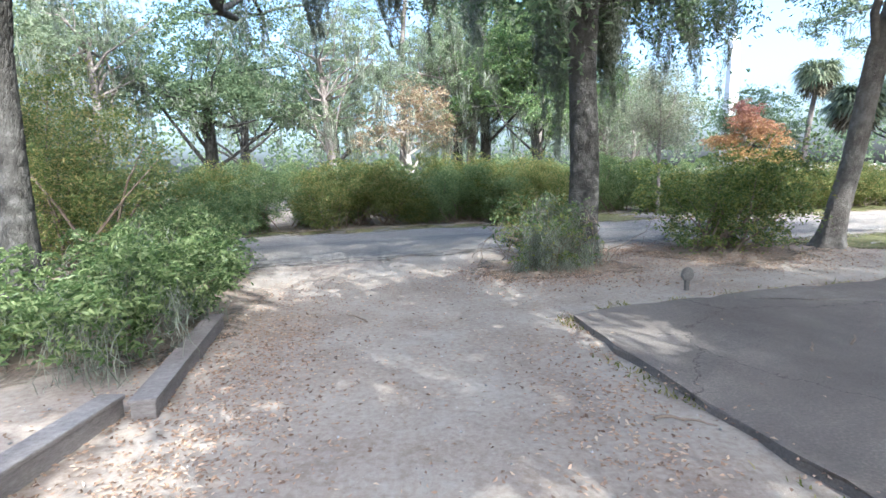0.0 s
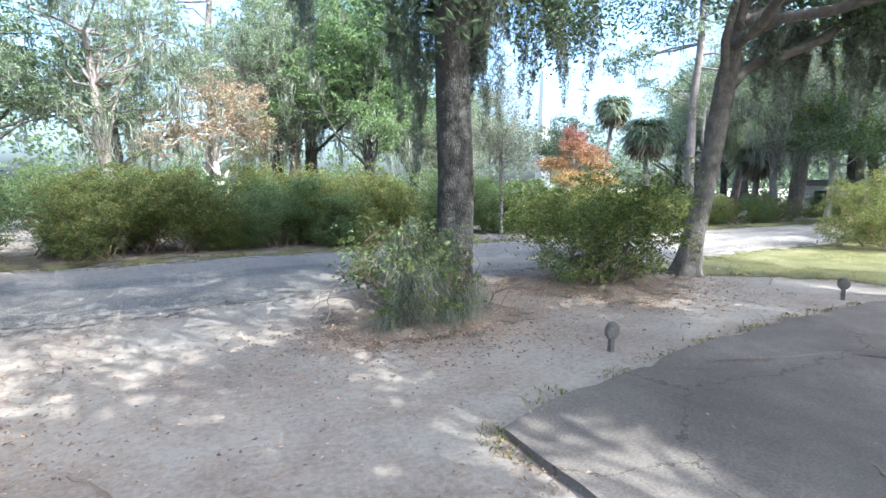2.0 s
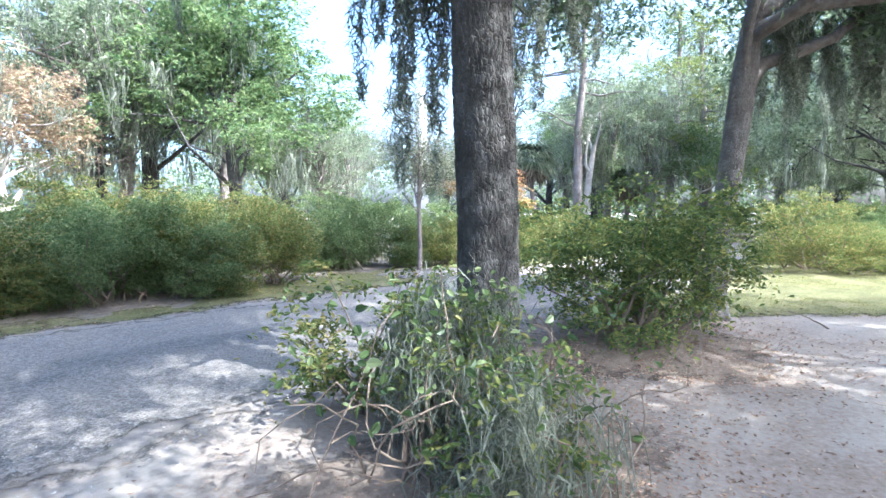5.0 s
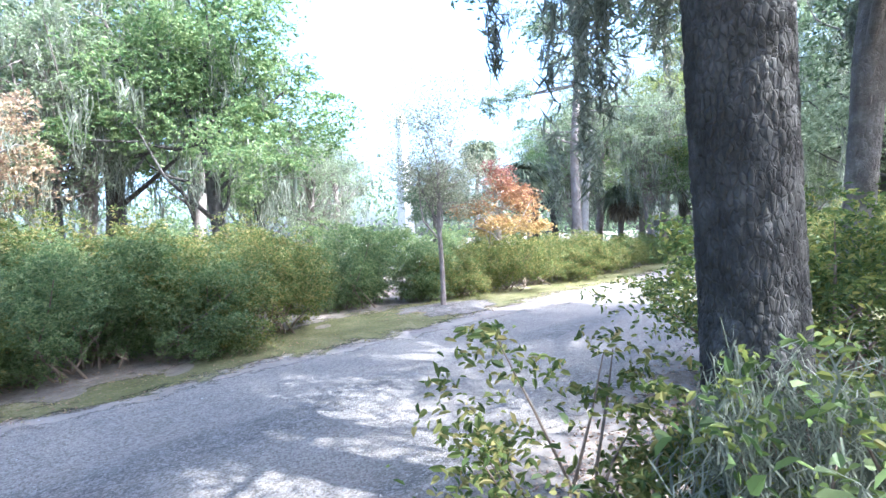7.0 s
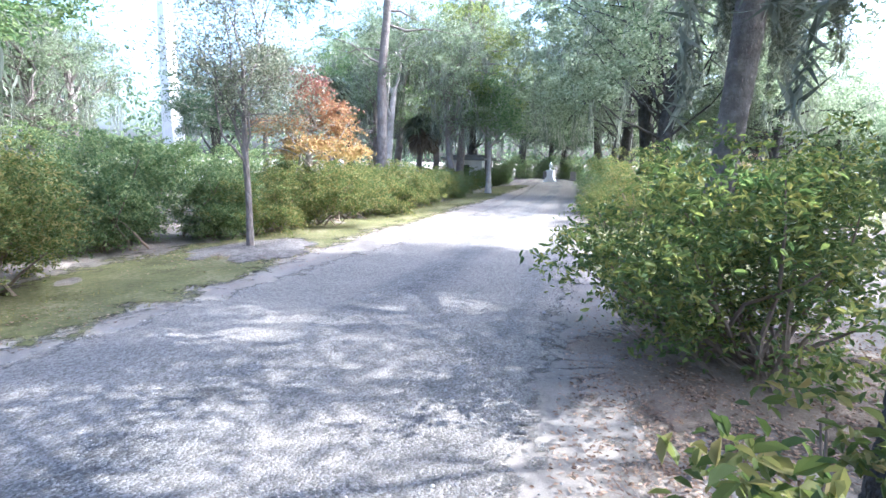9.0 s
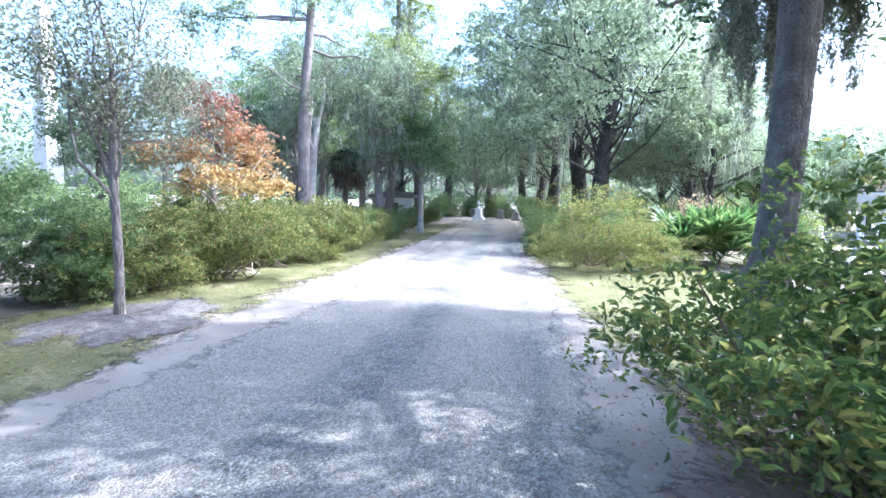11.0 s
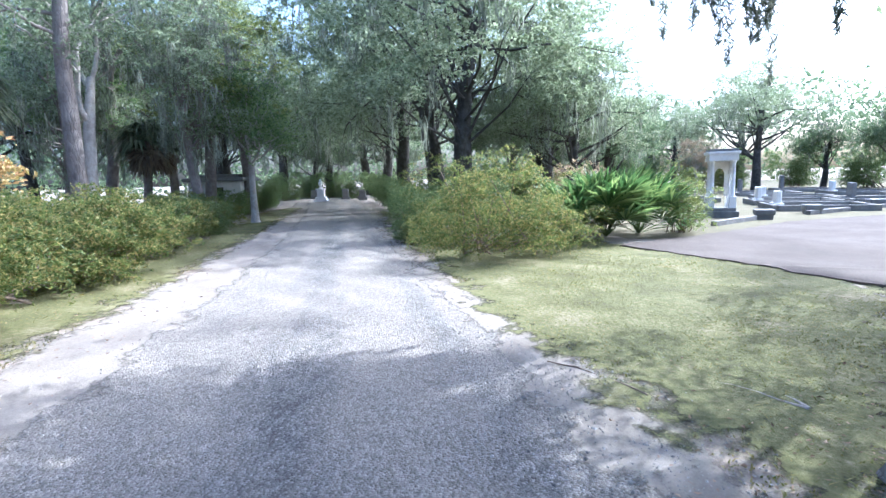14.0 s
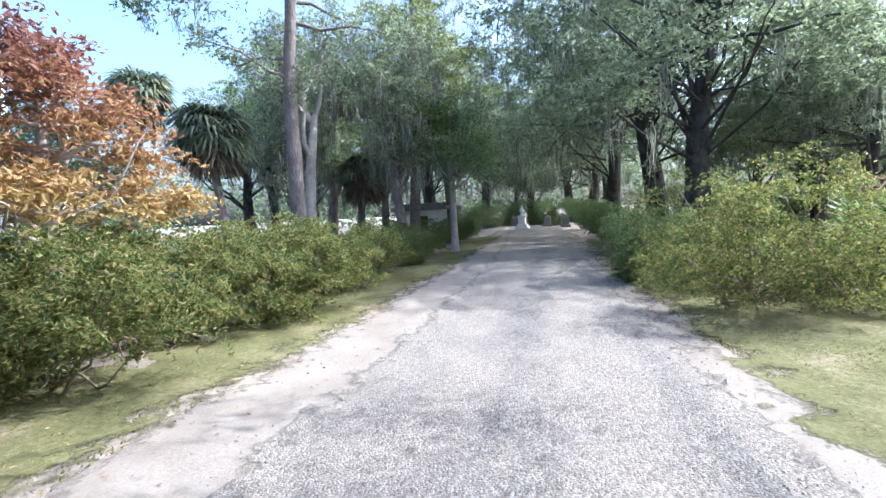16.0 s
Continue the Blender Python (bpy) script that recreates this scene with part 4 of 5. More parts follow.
# oaks added out of view round the walk's start, whose shade lies on the ground
for nm, at, seed, count in (("shade_oak", (4.6, -1.6, 0), 41, 17000), ("shade_oak", (2.5, -1.9, 0), 43, 5600), ("shade_oak", (9.8, 0.2, 0), 47, 8500), ("shade_oak", (-5.5, -8.0, 0), 53, 9000), ("shade_oak", (7.4, -3.4, 0), 59, 9500)):
    oak(nm, at, [(0, 0, -0.1), (0.05, 0, 1.5), (0.1, 0.05, 3.2), (0.1, 0.1, 4.6)], [0.3, 0.26, 0.24, 0.22],
        [((0.1, 0.1, 4.2), (0.8, 0.6, 0.7), 4.0, 0.13), ((0.1, 0.1, 4.3), (-0.6, 0.7, 0.8), 4.0, 0.13), ((0.1, 0.1, 4.4), (0.1, -0.9, 0.9), 4.0, 0.12), ((0.1, 0.1, 4.4), (-0.8, -0.3, 0.8), 4.0, 0.12)],
        "unseen live oak added to shade the sandy ground", seed, n_leaf=count, leaf=0.19, spread=0.5, clump=150, tight=0.24, moss=40, moss_len=0.9, per=26, nu=50, nv=80, cell=0.09, floor_z=3.4, group="oaks that shade the drive")

# sapling in its ring of mulch
rng = np.random.default_rng(5)
a = np.linspace(0, 2 * np.pi, 40, endpoint=False)
rings = []
for q, z in ((1.15, 0.016), (0.85, 0.03), (0.5, 0.06), (0.02, 0.08)):
    rr = 1.05 * q * (1 + 0.08 * np.sin(3 * a + 1) + 0.05 * np.sin(7 * a))
    rings.append(np.stack([7.45 + rr * 1.15 * np.cos(a), 15.3 + rr * 0.8 * np.sin(a), np.full(40, z) + rng.normal(0, 0.006, 40)], 1))
i, j = np.meshgrid(np.arange(3), np.arange(40), indexing="ij")
ring = solid("mulch_ring", (np.concatenate(rings), np.stack([i * 40 + j, i * 40 + (j + 1) % 40, (i + 1) * 40 + (j + 1) % 40, (i + 1) * 40 + j], -1).reshape(-1, 4)), M_CHIPS, "ring of gray-brown wood chips round a sapling", "mulch", smooth=True)
ring.data.attributes.new("margin", "FLOAT", "POINT").data.foreach_set("value", np.repeat(np.array([-0.05, 0.3, 0.7, 1.0], dtype=np.float32), 40))
oak("sapling", (7.47, 15.4, 0.05), [(0, 0, -0.1), (0.01, 0, 0.8), (0.0, 0.02, 1.5), (0.02, 0, 3.0)], [0.06, 0.052, 0.05, 0.025],
    [((0, 0, 1.35), (0.5, 0.2, 1.1), 1.7, 0.025), ((0, 0, 1.4), (-0.5, 0.1, 1.1), 1.7, 0.025), ((0, 0, 1.6), (0.1, -0.5, 1.1), 1.6, 0.02), ((0, 0, 1.7), (-0.1, 0.5, 1.1), 1.6, 0.02), ((0, 0, 2.2), (0.3, 0.3, 1.2), 1.5, 0.02), ((0, 0, 2.3), (-0.3, -0.3, 1.2), 1.5, 0.02), ((0, 0, 2.9), (0.0, 0.1, 1.2), 1.3, 0.02)],
    "slim young tree with thin silvery foliage, in mulch", 61, M_SAPLEAF, 12000, 0.062, 0.17, 0, bark=M_PINEBARK, nu=16, nv=30, cell=0.05, depth_b=0.002, flare=0.01, floor_z=1.2)

# ---- the woods: a few kinds, set out one by one ----
W_OAK = far_tree("woodland_oak", "moss-hung woodland oak with gray-green crown", 71, 9, [(0, 0, 6.6, 2.6, 2.6, 1.7), (-2.6, 0.6, 5.4, 1.7, 1.7, 1.2), (2.5, -0.8, 5.6, 1.8, 1.7, 1.2), (0.4, 2.4, 5.2, 1.7, 1.5, 1.2), (0.2, -2.2, 4.6, 1.6, 1.6, 1.1)], M_GRAYLEAF, 0.28, 15000, 0.12, M_BARK, 60, 1.5, forks=14)
W_DARK = far_tree("dark_oak", "dark dense live oak in the woods", 73, 8, [(0, 0, 5.6, 2.6, 2.6, 1.7), (-2.3, 0.2, 4.3, 1.7, 1.8, 1.2), (2.3, 0.2, 4.4, 1.8, 1.8, 1.2), (0, -1.9, 3.9, 1.8, 1.4, 1.1)], M_OAKLEAF, 0.26, 24000, 0.12, M_BARK, 45, 1.3, forks=12)
W_GREEN = far_tree("green_tree", "bright green leafy tree hung with moss", 79, 9, [(0, 0, 6.4, 1.9, 1.9, 1.7), (-1.8, 0.3, 4.5, 1.4, 1.4, 1.3), (1.7, -0.4, 4.7, 1.5, 1.4, 1.3), (0.2, -1.3, 3.3, 1.4, 1.1, 0.9)], M_BRIGHTLEAF, 0.2, 26000, 0.11, M_BARK, 70, 1.5, forks=12, pad=0.42)
W_THIN = far_tree("thin_mossy_tree", "sparse pale tree with moss on bare limbs", 83, 9, [(0, 0, 6.4, 1.7, 1.7, 1.8), (-1.7, 0.2, 4.7, 1.2, 1.2, 1.2), (1.5, -0.3, 5.0, 1.3, 1.2, 1.2), (0, 0.2, 3.4, 1.4, 1.3, 0.9)], M_GRAYLEAF, 0.17, 11000, 0.1, M_PINEBARK, 90, 1.5, forks=26, pad=0.34, pad_leaves=40)
W_PEACH = far_tree("autumn_tree", "tree with faded peach autumn leaves", 89, 7, [(0, 0, 4.6, 1.9, 1.9, 1.3), (-1.6, 0, 3.5, 1.3, 1.3, 0.9), (1.5, 0.2, 3.7, 1.3, 1.3, 1.0)], M_PEACH, 0.16, 8000, 0.12, M_PALEBARK, 55, 1.3, forks=20, pad=0.4, pad_leaves=34)
W_TALL = far_tree("tall_pine", "tall straight pine with tufted crown", 97, 15, [(0, 0, 12.5, 1.8, 1.8, 1.4), (-1.7, 0.3, 10.6, 1.5, 1.2, 0.5), (1.8, -0.2, 9.6, 1.6, 1.2, 0.5), (-1.5, -0.8, 8.4, 1.4, 1.0, 0.4), (0.9, 1.0, 11.2, 1.5, 1.3, 0.6), (-1.9, 2.8, 7.6, 1.8, 1.6, 0.5), (1.7, -2.2, 7.0, 1.5, 1.4, 0.4), (-0.8, 1.6, 6.4, 1.3, 1.2, 0.35)], M_GRAYLEAF, 0.21, 15000, 0.12, M_PINEBARK, 40, 1.2, trunk_top=13.2, forks=14, whorls=True, pad=0.4, pad_leaves=50)
W_CYPRESS = far_tree("lane_cypress", "tall slim tree with feathery yellow-green boughs and moss", 99, 14, [(0, 0, 11.4, 1.5, 1.5, 1.6), (1.3, 0.2, 9.3, 1.5, 1.2, 0.6), (-1.4, -0.3, 8.4, 1.5, 1.2, 0.6), (0.4, -1.4, 7.5, 1.5, 1.2, 0.5), (-1.3, 0.9, 6.6, 1.5, 1.2, 0.5), (1.4, -0.6, 5.7, 1.5, 1.2, 0.5), (-1.0, -1.1, 4.9, 1.3, 1.2, 0.45), (0.3, 1.2, 4.3, 1.3, 1.1, 0.4)], M_FEATHER, 0.2, 17000, 0.105, M_PINEBARK, 80, 1.5, trunk_top=12.4, forks=16, whorls=True, pad=0.42, pad_leaves=64)
W_ROADOAK = far_tree("avenue_oak", "big avenue oak arching over the lane with moss", 101, 10, [(0, 0, 8.6, 2.8, 2.8, 1.8), (1.9, 1.8, 7.4, 2.0, 1.9, 1.3), (-2.0, -1.4, 8.0, 1.9, 1.8, 1.3), (1.7, -2.2, 6.8, 1.9, 1.9, 1.3), (-0.6, 1.6, 9.6, 1.7, 1.6, 1.0), (-3.4, 0.4, 5.6, 2.1, 2.3, 1.6), (3.3, -0.3, 5.6, 2.2, 2.2, 1.6), (0, 3.3, 5.4, 2.2, 2.0, 1.4), (-0.4, -3.2, 5.0, 2.2, 1.9, 1.5), (-2.5, -2.2, 3.7, 1.6, 1.6, 1.1), (2.6, 2.4, 3.9, 1.6, 1.5, 1.0), (-2.4, 2.2, 3.8, 1.5, 1.5, 1.0), (2.5, -2.4, 3.4, 1.6, 1.5, 1.1)], M_GRAYLEAF, 0.3, 54000, 0.11, M_BARK, 100, 1.6, forks=26, pad=0.42, pad_leaves=54, bough=0.55)
KINDS = {"o": W_OAK, "d": W_DARK, "g": W_GREEN, "t": W_THIN, "p": W_PEACH, "T": W_TALL, "r": W_ROADOAK, "c": W_CYPRESS}
SPOTS = [("d", -7.5, 19, 20, 1.05), ("o", -13, 16, 70, 1.1), ("o", -17, 23, 130, 1.0), ("t", -3.2, 20, 0, 1.1), ("p", -0.3, 21.2, 40, 0.9), ("t", 1.2, 23.5, 200, 1.0), ("t", 2.4, 25, 90, 1.2),
         ("g", 5.2, 21.8, 0, 1.15), ("g", 3.4, 25.5, 130, 1.3), ("o", -4.5, 28, 30, 1.0), ("o", 2.5, 32, 220, 1.15), ("d", 10.5, 31, 10, 0.9), ("t", 8.4, 23, 140, 0.65), ("t", 10.8, 25, 20, 0.7), ("o", 15, 36, 80, 0.95), ("t", -9.5, 15.5, 90, 0.9), ("o", -9, 27, 200, 0.95), ("g", 7.6, 31, 40, 1.1), ("d", 13.5, 40, 0, 1.1), ("o", 20, 44, 0, 1.1),
         ("T", 20.3, 19.9, 0, 1.0), ("T", 6.5, 28, 120, 1.0), ("t", 23.5, 17.9, 200, 0.95), ("T", -1.0, 31, 200, 1.1), ("d", 18.5, 27.5, 60, 0.75), ("o", 29.5, 29, 150, 0.95), ("g", 29, 27, 40, 1.0), ("t", 24, 22.5, 0, 0.8), ("r", 34, 20.5, 90, 1.1), ("r", 42, 23, 180, 1.2), ("t", 31, 22, 130, 1.1), ("g", 28.5, 24.5, 60, 0.9), ("o", 39, 31, 0, 1.5),
         ("r", 23.6, 9.0, 20, 1.1), ("r", 29.5, 9.2, 120, 1.3), ("r", 26.0, 4.8, 200, 0.72), ("o", 22.6, 5.0, 60, 0.62), ("c", 26.3, 18.6, 0, 1.0), ("c", 31.0, 18.4, 110, 1.05), ("t", 27.5, 23.0, 30, 1.25), ("r", 37, 10.6, 240, 1.2), ("d", 27, 2.0, 60, 0.62), ("o", 33, 0, 0, 0.7), ("r", 45, 12, 300, 1.2), ("r", 54, 22, 40, 1.3), ("r", 57, 14, 160, 1.3), ("o", 62, 18.5, 0, 1.4), ("d", 53, 17.2, 0, 0.9), ("d", 58, 19.5, 70, 1.0), ("d", 56, 11, 30, 1.0), ("d", 34, 4.6, 90, 0.85), ("g", 28.6, 4.6, 40, 0.75),
         ("o", 46, -12, 0, 0.75), ("d", 40, -20, 90, 0.75), ("o", 52, -4, 30, 0.8), ("d", 30, -28, 0, 0.8), ("o", 43, -2, 140, 0.65), ("p", 38, -9, 0, 0.7), ("d", 48, -8, 100, 1.05), ("o", 39, -14, 50, 0.95), ("d", 36, -24, 10, 0.95), ("o", 45, -17, 210, 1.1), ("d", 54, -14, 80, 1.2), ("o", 57, -3, 170, 1.2), ("d", 34, -19.5, 140, 0.8), ("d", 44, -6, 30, 0.6), ("o", 18, -30, 0, 1.2), ("o", -12, -14, 0, 1.2), ("d", -16, -2, 0, 1.1), ("o", 6, -24, 50, 1.2)]
used = set()
for k, x, y, turn, s in SPOTS:
    ob = KINDS[k]
    if k in used:
        put(ob, x, y, turn, s)
    else:
        used.add(k)
        ob.matrix_basis = pose(x, y, 0, 0, 0, turn) @ Matrix.Diagonal((s, s, s, 1))

dogwood = far_tree("orange_dogwood", "small tree in layered orange and red autumn leaf", 103, 3.6,
                   [(0.1, 0.0, 3.25, 0.45, 0.45, 0.2), (-0.35, -0.25, 2.85, 0.6, 0.5, 0.14), (0.55, 0.15, 2.75, 0.55, 0.5, 0.14), (0.2, -0.65, 2.5, 0.6, 0.45, 0.13), (-0.75, 0.1, 2.25, 0.6, 0.55, 0.13), (0.85, -0.35, 2.15, 0.65, 0.5, 0.13), (-0.1, 0.75, 2.2, 0.6, 0.5, 0.13), (-0.6, -0.65, 1.8, 0.6, 0.5, 0.12), (0.7, -0.75, 1.65, 0.6, 0.5, 0.12), (0.5, 0.6, 1.7, 0.6, 0.5, 0.12)],
                   M_DOGWOOD, 0.1, 10500, 0.085, M_PALEBARK, trunk_top=3.0, group="", forks=22, whorls=True, pad=0.24, pad_leaves=30)
dogwood.location = (11.2, 17.0, 0)
oak("pale_trunk_tree", (25.5, 16.7, 0), [(0, 0, -0.1), (0, 0, 1.2), (0.05, 0, 2.4), (0, 0.1, 3.8)], [0.15, 0.12, 0.11, 0.08],
    [((0, 0, 2.2), (-0.8, -0.4, 0.4), 2.0, 0.05), ((0, 0, 2.3), (0.8, -0.4, 0.5), 2.0, 0.05), ((0, 0, 2.6), (0.1, 0.8, 0.6), 2.0, 0.05), ((0, 0, 3.2), (-0.4, 0.3, 1), 2.0, 0.05), ((0, 0, 3.2), (0.4, -0.5, 1), 2.0, 0.05)],
    "small tree with a pale lit trunk and green leaves", 107, M_BRIGHTLEAF, 7000, 0.13, 0.25, 20, 0.8, bark=M_PALEBARK, nu=20, nv=40, cell=0.06, depth_b=0.004, flare=0.06, floor_z=1.9)
oak("forked_pale_tree", (21.3, 20.2, 0), [(0, 0, -0.1), (0.1, 0, 1.8), (0.3, 0, 3.4), (0.7, 0, 4.8)], [0.22, 0.17, 0.15, 0.11],
    [((0.3, 0, 3.4), (-0.5, 0.1, 1), 3.0, 0.09), ((0.6, 0, 4.5), (0.6, 0.1, 0.9), 3.0, 0.09), ((0.7, 0, 4.7), (0.1, -0.4, 1), 3.0, 0.07)],
    "forked tree with a pale smooth trunk", 109, M_GRAYLEAF, 6000, 0.13, 0.3, 50, 1.1, 24, M_PALEBARK, nu=24, nv=50, cell=0.06, depth_b=0.004, flare=0.06, floor_z=3.5)
palm("cabbage_palm", (21.3, 27.1, 0), 6.4, 1.45, "tall cabbage palm with a round crown", 113, n=52, dead=16)
palm("cabbage_palm", (26.6, 21.2, 0), 3.4, 1.5, "low cabbage palm with brown hanging fronds", 127, n=46, dead=30, trunk_r=0.17)
palm("cabbage_palm", (20.2, 22.4, 0), 4.4, 1.55, "mossy cabbage palm with drooping fronds", 131, n=54, dead=26)

# ---- hedges and shrubs ----
H1 = shrub("azalea", (0, 0, 0), (1.3, 1.05, 1.85), M_AZALEA, "tall azalea bush with yellowing green leaves", 137, 300, 72, 0.052, "azalea hedge along the lane")
H2 = shrub("azalea", (0, 0, 0), (1.25, 1.05, 1.7), M_AZALEADARK, "azalea bush with dark green leaves", 139, 300, 72, 0.052, "azalea hedge along the lane")
H3 = shrub("azalea", (0, 0, 0), (1.3, 1.0, 1.2), M_AZALEA, "low azalea bush with yellowing leaves", 149, 280, 72, 0.046, "azalea hedge along the lane")
HEDGE = [("a", -6.3, 13.7, 10, 1.1), ("b", -4.4, 14.0, 60, 1.05), ("a", -2.6, 14.3, 120, 1.0), ("a", -0.9, 14.9, 200, 1.0), ("b", 0.7, 15.3, 20, 0.95), ("b", 2.2, 15.2, 150, 0.95), ("a", 3.9, 15.9, 240, 0.95), ("a", 1.5, 16.6, 300, 1.1), ("a", 3.0, 17.0, 80, 1.0),
         ("b", 6.4, 17.3, 10, 1.1), ("b", 8.2, 17.3, 100, 1.05), ("b", 7.3, 18.2, 60, 1.15), ("b", -6.0, 17.0, 30, 1.2), ("b", -3.8, 17.8, 130, 1.2), ("b", -1.4, 18.4, 250, 1.2), ("b", 1.2, 18.6, 80, 1.2), ("b", 3.4, 19.0, 190, 1.2), ("b", 6.0, 19.8, 300, 1.2), ("b", 9.0, 20.0, 20, 1.1), ("b", 11.6, 20.2, 210, 1.1), ("b", 14.4, 20.6, 100, 1.1), ("b", -10.5, 14.5, 0, 1.3), ("c", 9.3, 16.6, 200, 1.15), ("c", 10.7, 16.4, 110, 1.1), ("c", 12.2, 16.5, 20, 1.15), ("c", 13.7, 16.5, 290, 1.1), ("c", 15.2, 16.5, 60, 1.15), ("c", 16.6, 16.6, 160, 1.0), ("b", 18.0, 16.8, 210, 0.7), ("c", 19.2, 17.0, 30, 0.95), ("b", 20.8, 17.0, 130, 0.7), ("c", 22.4, 17.3, 20, 0.95), ("b", 27.6, 18.3, 0, 0.75), ("b", 30.5, 18.6, 0, 0.75),
         ("a", 5.0, 18.4, 200, 1.0), ("b", 10.6, 18.3, 20, 0.8), ("c", 12.6, 18.2, 50, 1.2), ("b", 14.6, 18.3, 70, 0.75), ("b", -8.2, 13.3, 40, 1.1), ("a", -5.4, 14.6, 170, 1.0), ("b", -3.5, 15.0, 210, 1.0), ("a", -1.8, 15.3, 320, 1.0), ("b", 1.4, 15.6, 260, 1.0), ("a", 3.0, 15.4, 110, 0.9), ("b", -0.1, 15.9, 100, 1.05), ("b", -2.2, 16.2, 70, 1.15), ("a", 0.2, 17.2, 10, 1.1), ("c", 18.2, 18.6, 90, 1.0), ("b", 24.5, 19.2, 200, 0.8), ("c", 16.6, 18.4, 0, 1.1),
         ("b", 17.9, 10.7, 10, 0.8), ("b", 19.6, 10.6, 100, 0.75), ("b", 18.6, 9.0, 200, 0.85), ("b", 22.0, 10.4, 200, 0.8), ("b", 25.0, 10.6, 40, 0.8), ("b", 28.0, 11.0, 20, 0.9), ("b", 31.0, 11.4, 80, 0.95), ("b", 34.5, 11.9, 120, 1.0), ("b", 33.0, 18.6, 10, 0.9), ("b", 36.0, 19.2, 60, 1.0), ("b", 39.0, 19.6, 200, 1.0), ("b", 49, 15.0, 0, 1.3), ("b", 51, 17.2, 90, 1.4), ("b", 52, 19.5, 40, 1.4), ("b", 48, 20.6, 130, 1.3), ("b", 50, 12.6, 210, 1.4), ("b", 40, 12.2, 30, 1.1), ("b", 29, 5.6, 60, 1.2), ("b", 33, 7.6, 0, 1.3), ("b", 26, 6.8, 100, 1.1), ("b", 40, -1, 20, 1.6), ("b", 43, -4.5, 90, 1.8), ("b", 45, -9, 160, 1.8), ("a", 41.5, -11.5, 10, 1.5), ("b", 44, -14.5, 70, 1.9), ("b", 41, -18.5, 140, 1.8), ("b", 38, -22, 230, 1.8), ("b", 34, -24.5, 50, 1.8), ("a", 37, 1.5, 0, 1.5), ("b", 29, -25.5, 120, 1.8), ("b", 24.5, -27, 200, 1.8)]
KIND2 = {"a": H1, "b": H2, "c": H3}
used = set()
for k, x, y, turn, s in HEDGE:
    if k in used:
        put(KIND2[k], x, y, turn, s)
    else:
        used.add(k)
        KIND2[k].matrix_basis = pose(x, y, 0, 0, 0, turn) @ Matrix.Diagonal((s, s, s, 1))

shrub("roadside_azalea", (15.7, 9.2, 0), (2.6, 2.35, 2.0), M_AZALEA, "broad rounded azalea on the lawn's edge", 151, 860, 64, 0.05, stems=30, sprays=[(1.45 * math.cos(0.7 * q), 1.35 * math.sin(0.7 * q), 0.45, 0.65, 0.6, 0.36) for q in range(9)])
shrub("oak_side_shrub", (5.1, 8.35, 0), (1.5, 1.15, 2.0), M_SHRUB, "large leafy shrub with yellow-green tips beside the leaning oak", 158, 520, 36, 0.062, stems=34, blade=broad_leaves, sprays=[(0.7, 0.45, 1.5, 0.55, 0.4, 0.5), (0.95, 0.3, 0.85, 0.5, 0.45, 0.5), (-0.45, 0.8, 0.85, 0.5, 0.45, 0.3), (-0.75, 1.25, 0.85, 0.3, 0.35, 0.16), (-0.9, 0.4, 1.3, 0.5, 0.5, 0.4), (0.75, 1.45, 0.75, 0.3, 0.3, 0.3), (0.3, 1.15, 0.85, 0.45, 0.35, 0.4), (1.0, 0.8, 0.55, 0.4, 0.35, 0.3)])
tangle = shrub("vine_tangle", (1.75, 7.55, 0), (0.95, 0.75, 1.1), M_SHRUB, "tangled shrub with vines and moss at an oak's foot", 163, 125, 24, 0.055, moss=190, stems=50, blade=broad_leaves)
shrub("open_azalea", (1.98, 8.66, 0), (0.58, 0.55, 1.18), M_AZALEA, "open azalea with dry twigs beside the lane", 165, 100, 30, 0.056, blade=broad_leaves)
rng = np.random.default_rng(167)
C = np.stack([rng.uniform(-0.75, 0.9, 300), rng.normal(0.05, 0.3, 300), rng.uniform(0.45, 1.12, 300)], 1)
part("vine_leaves", broad_leaves(rng, C, 0.058, 0.6, 0.3, 0.1), M_VINE, tangle, "broad bright vine leaves")
part("dry_vines", join([tube(wander(rng, (rng.normal(0.3, 0.4), rng.normal(0, 0.25), 0.1), (rng.normal(0, 0.6), rng.normal(0, 0.5), 1), rng.uniform(0.7, 1.3), 8, 0.45, -0.1), np.linspace(0.007, 0.003, 9), 5) for _ in range(40)]), M_TWIG, tangle, "dry tan vines")
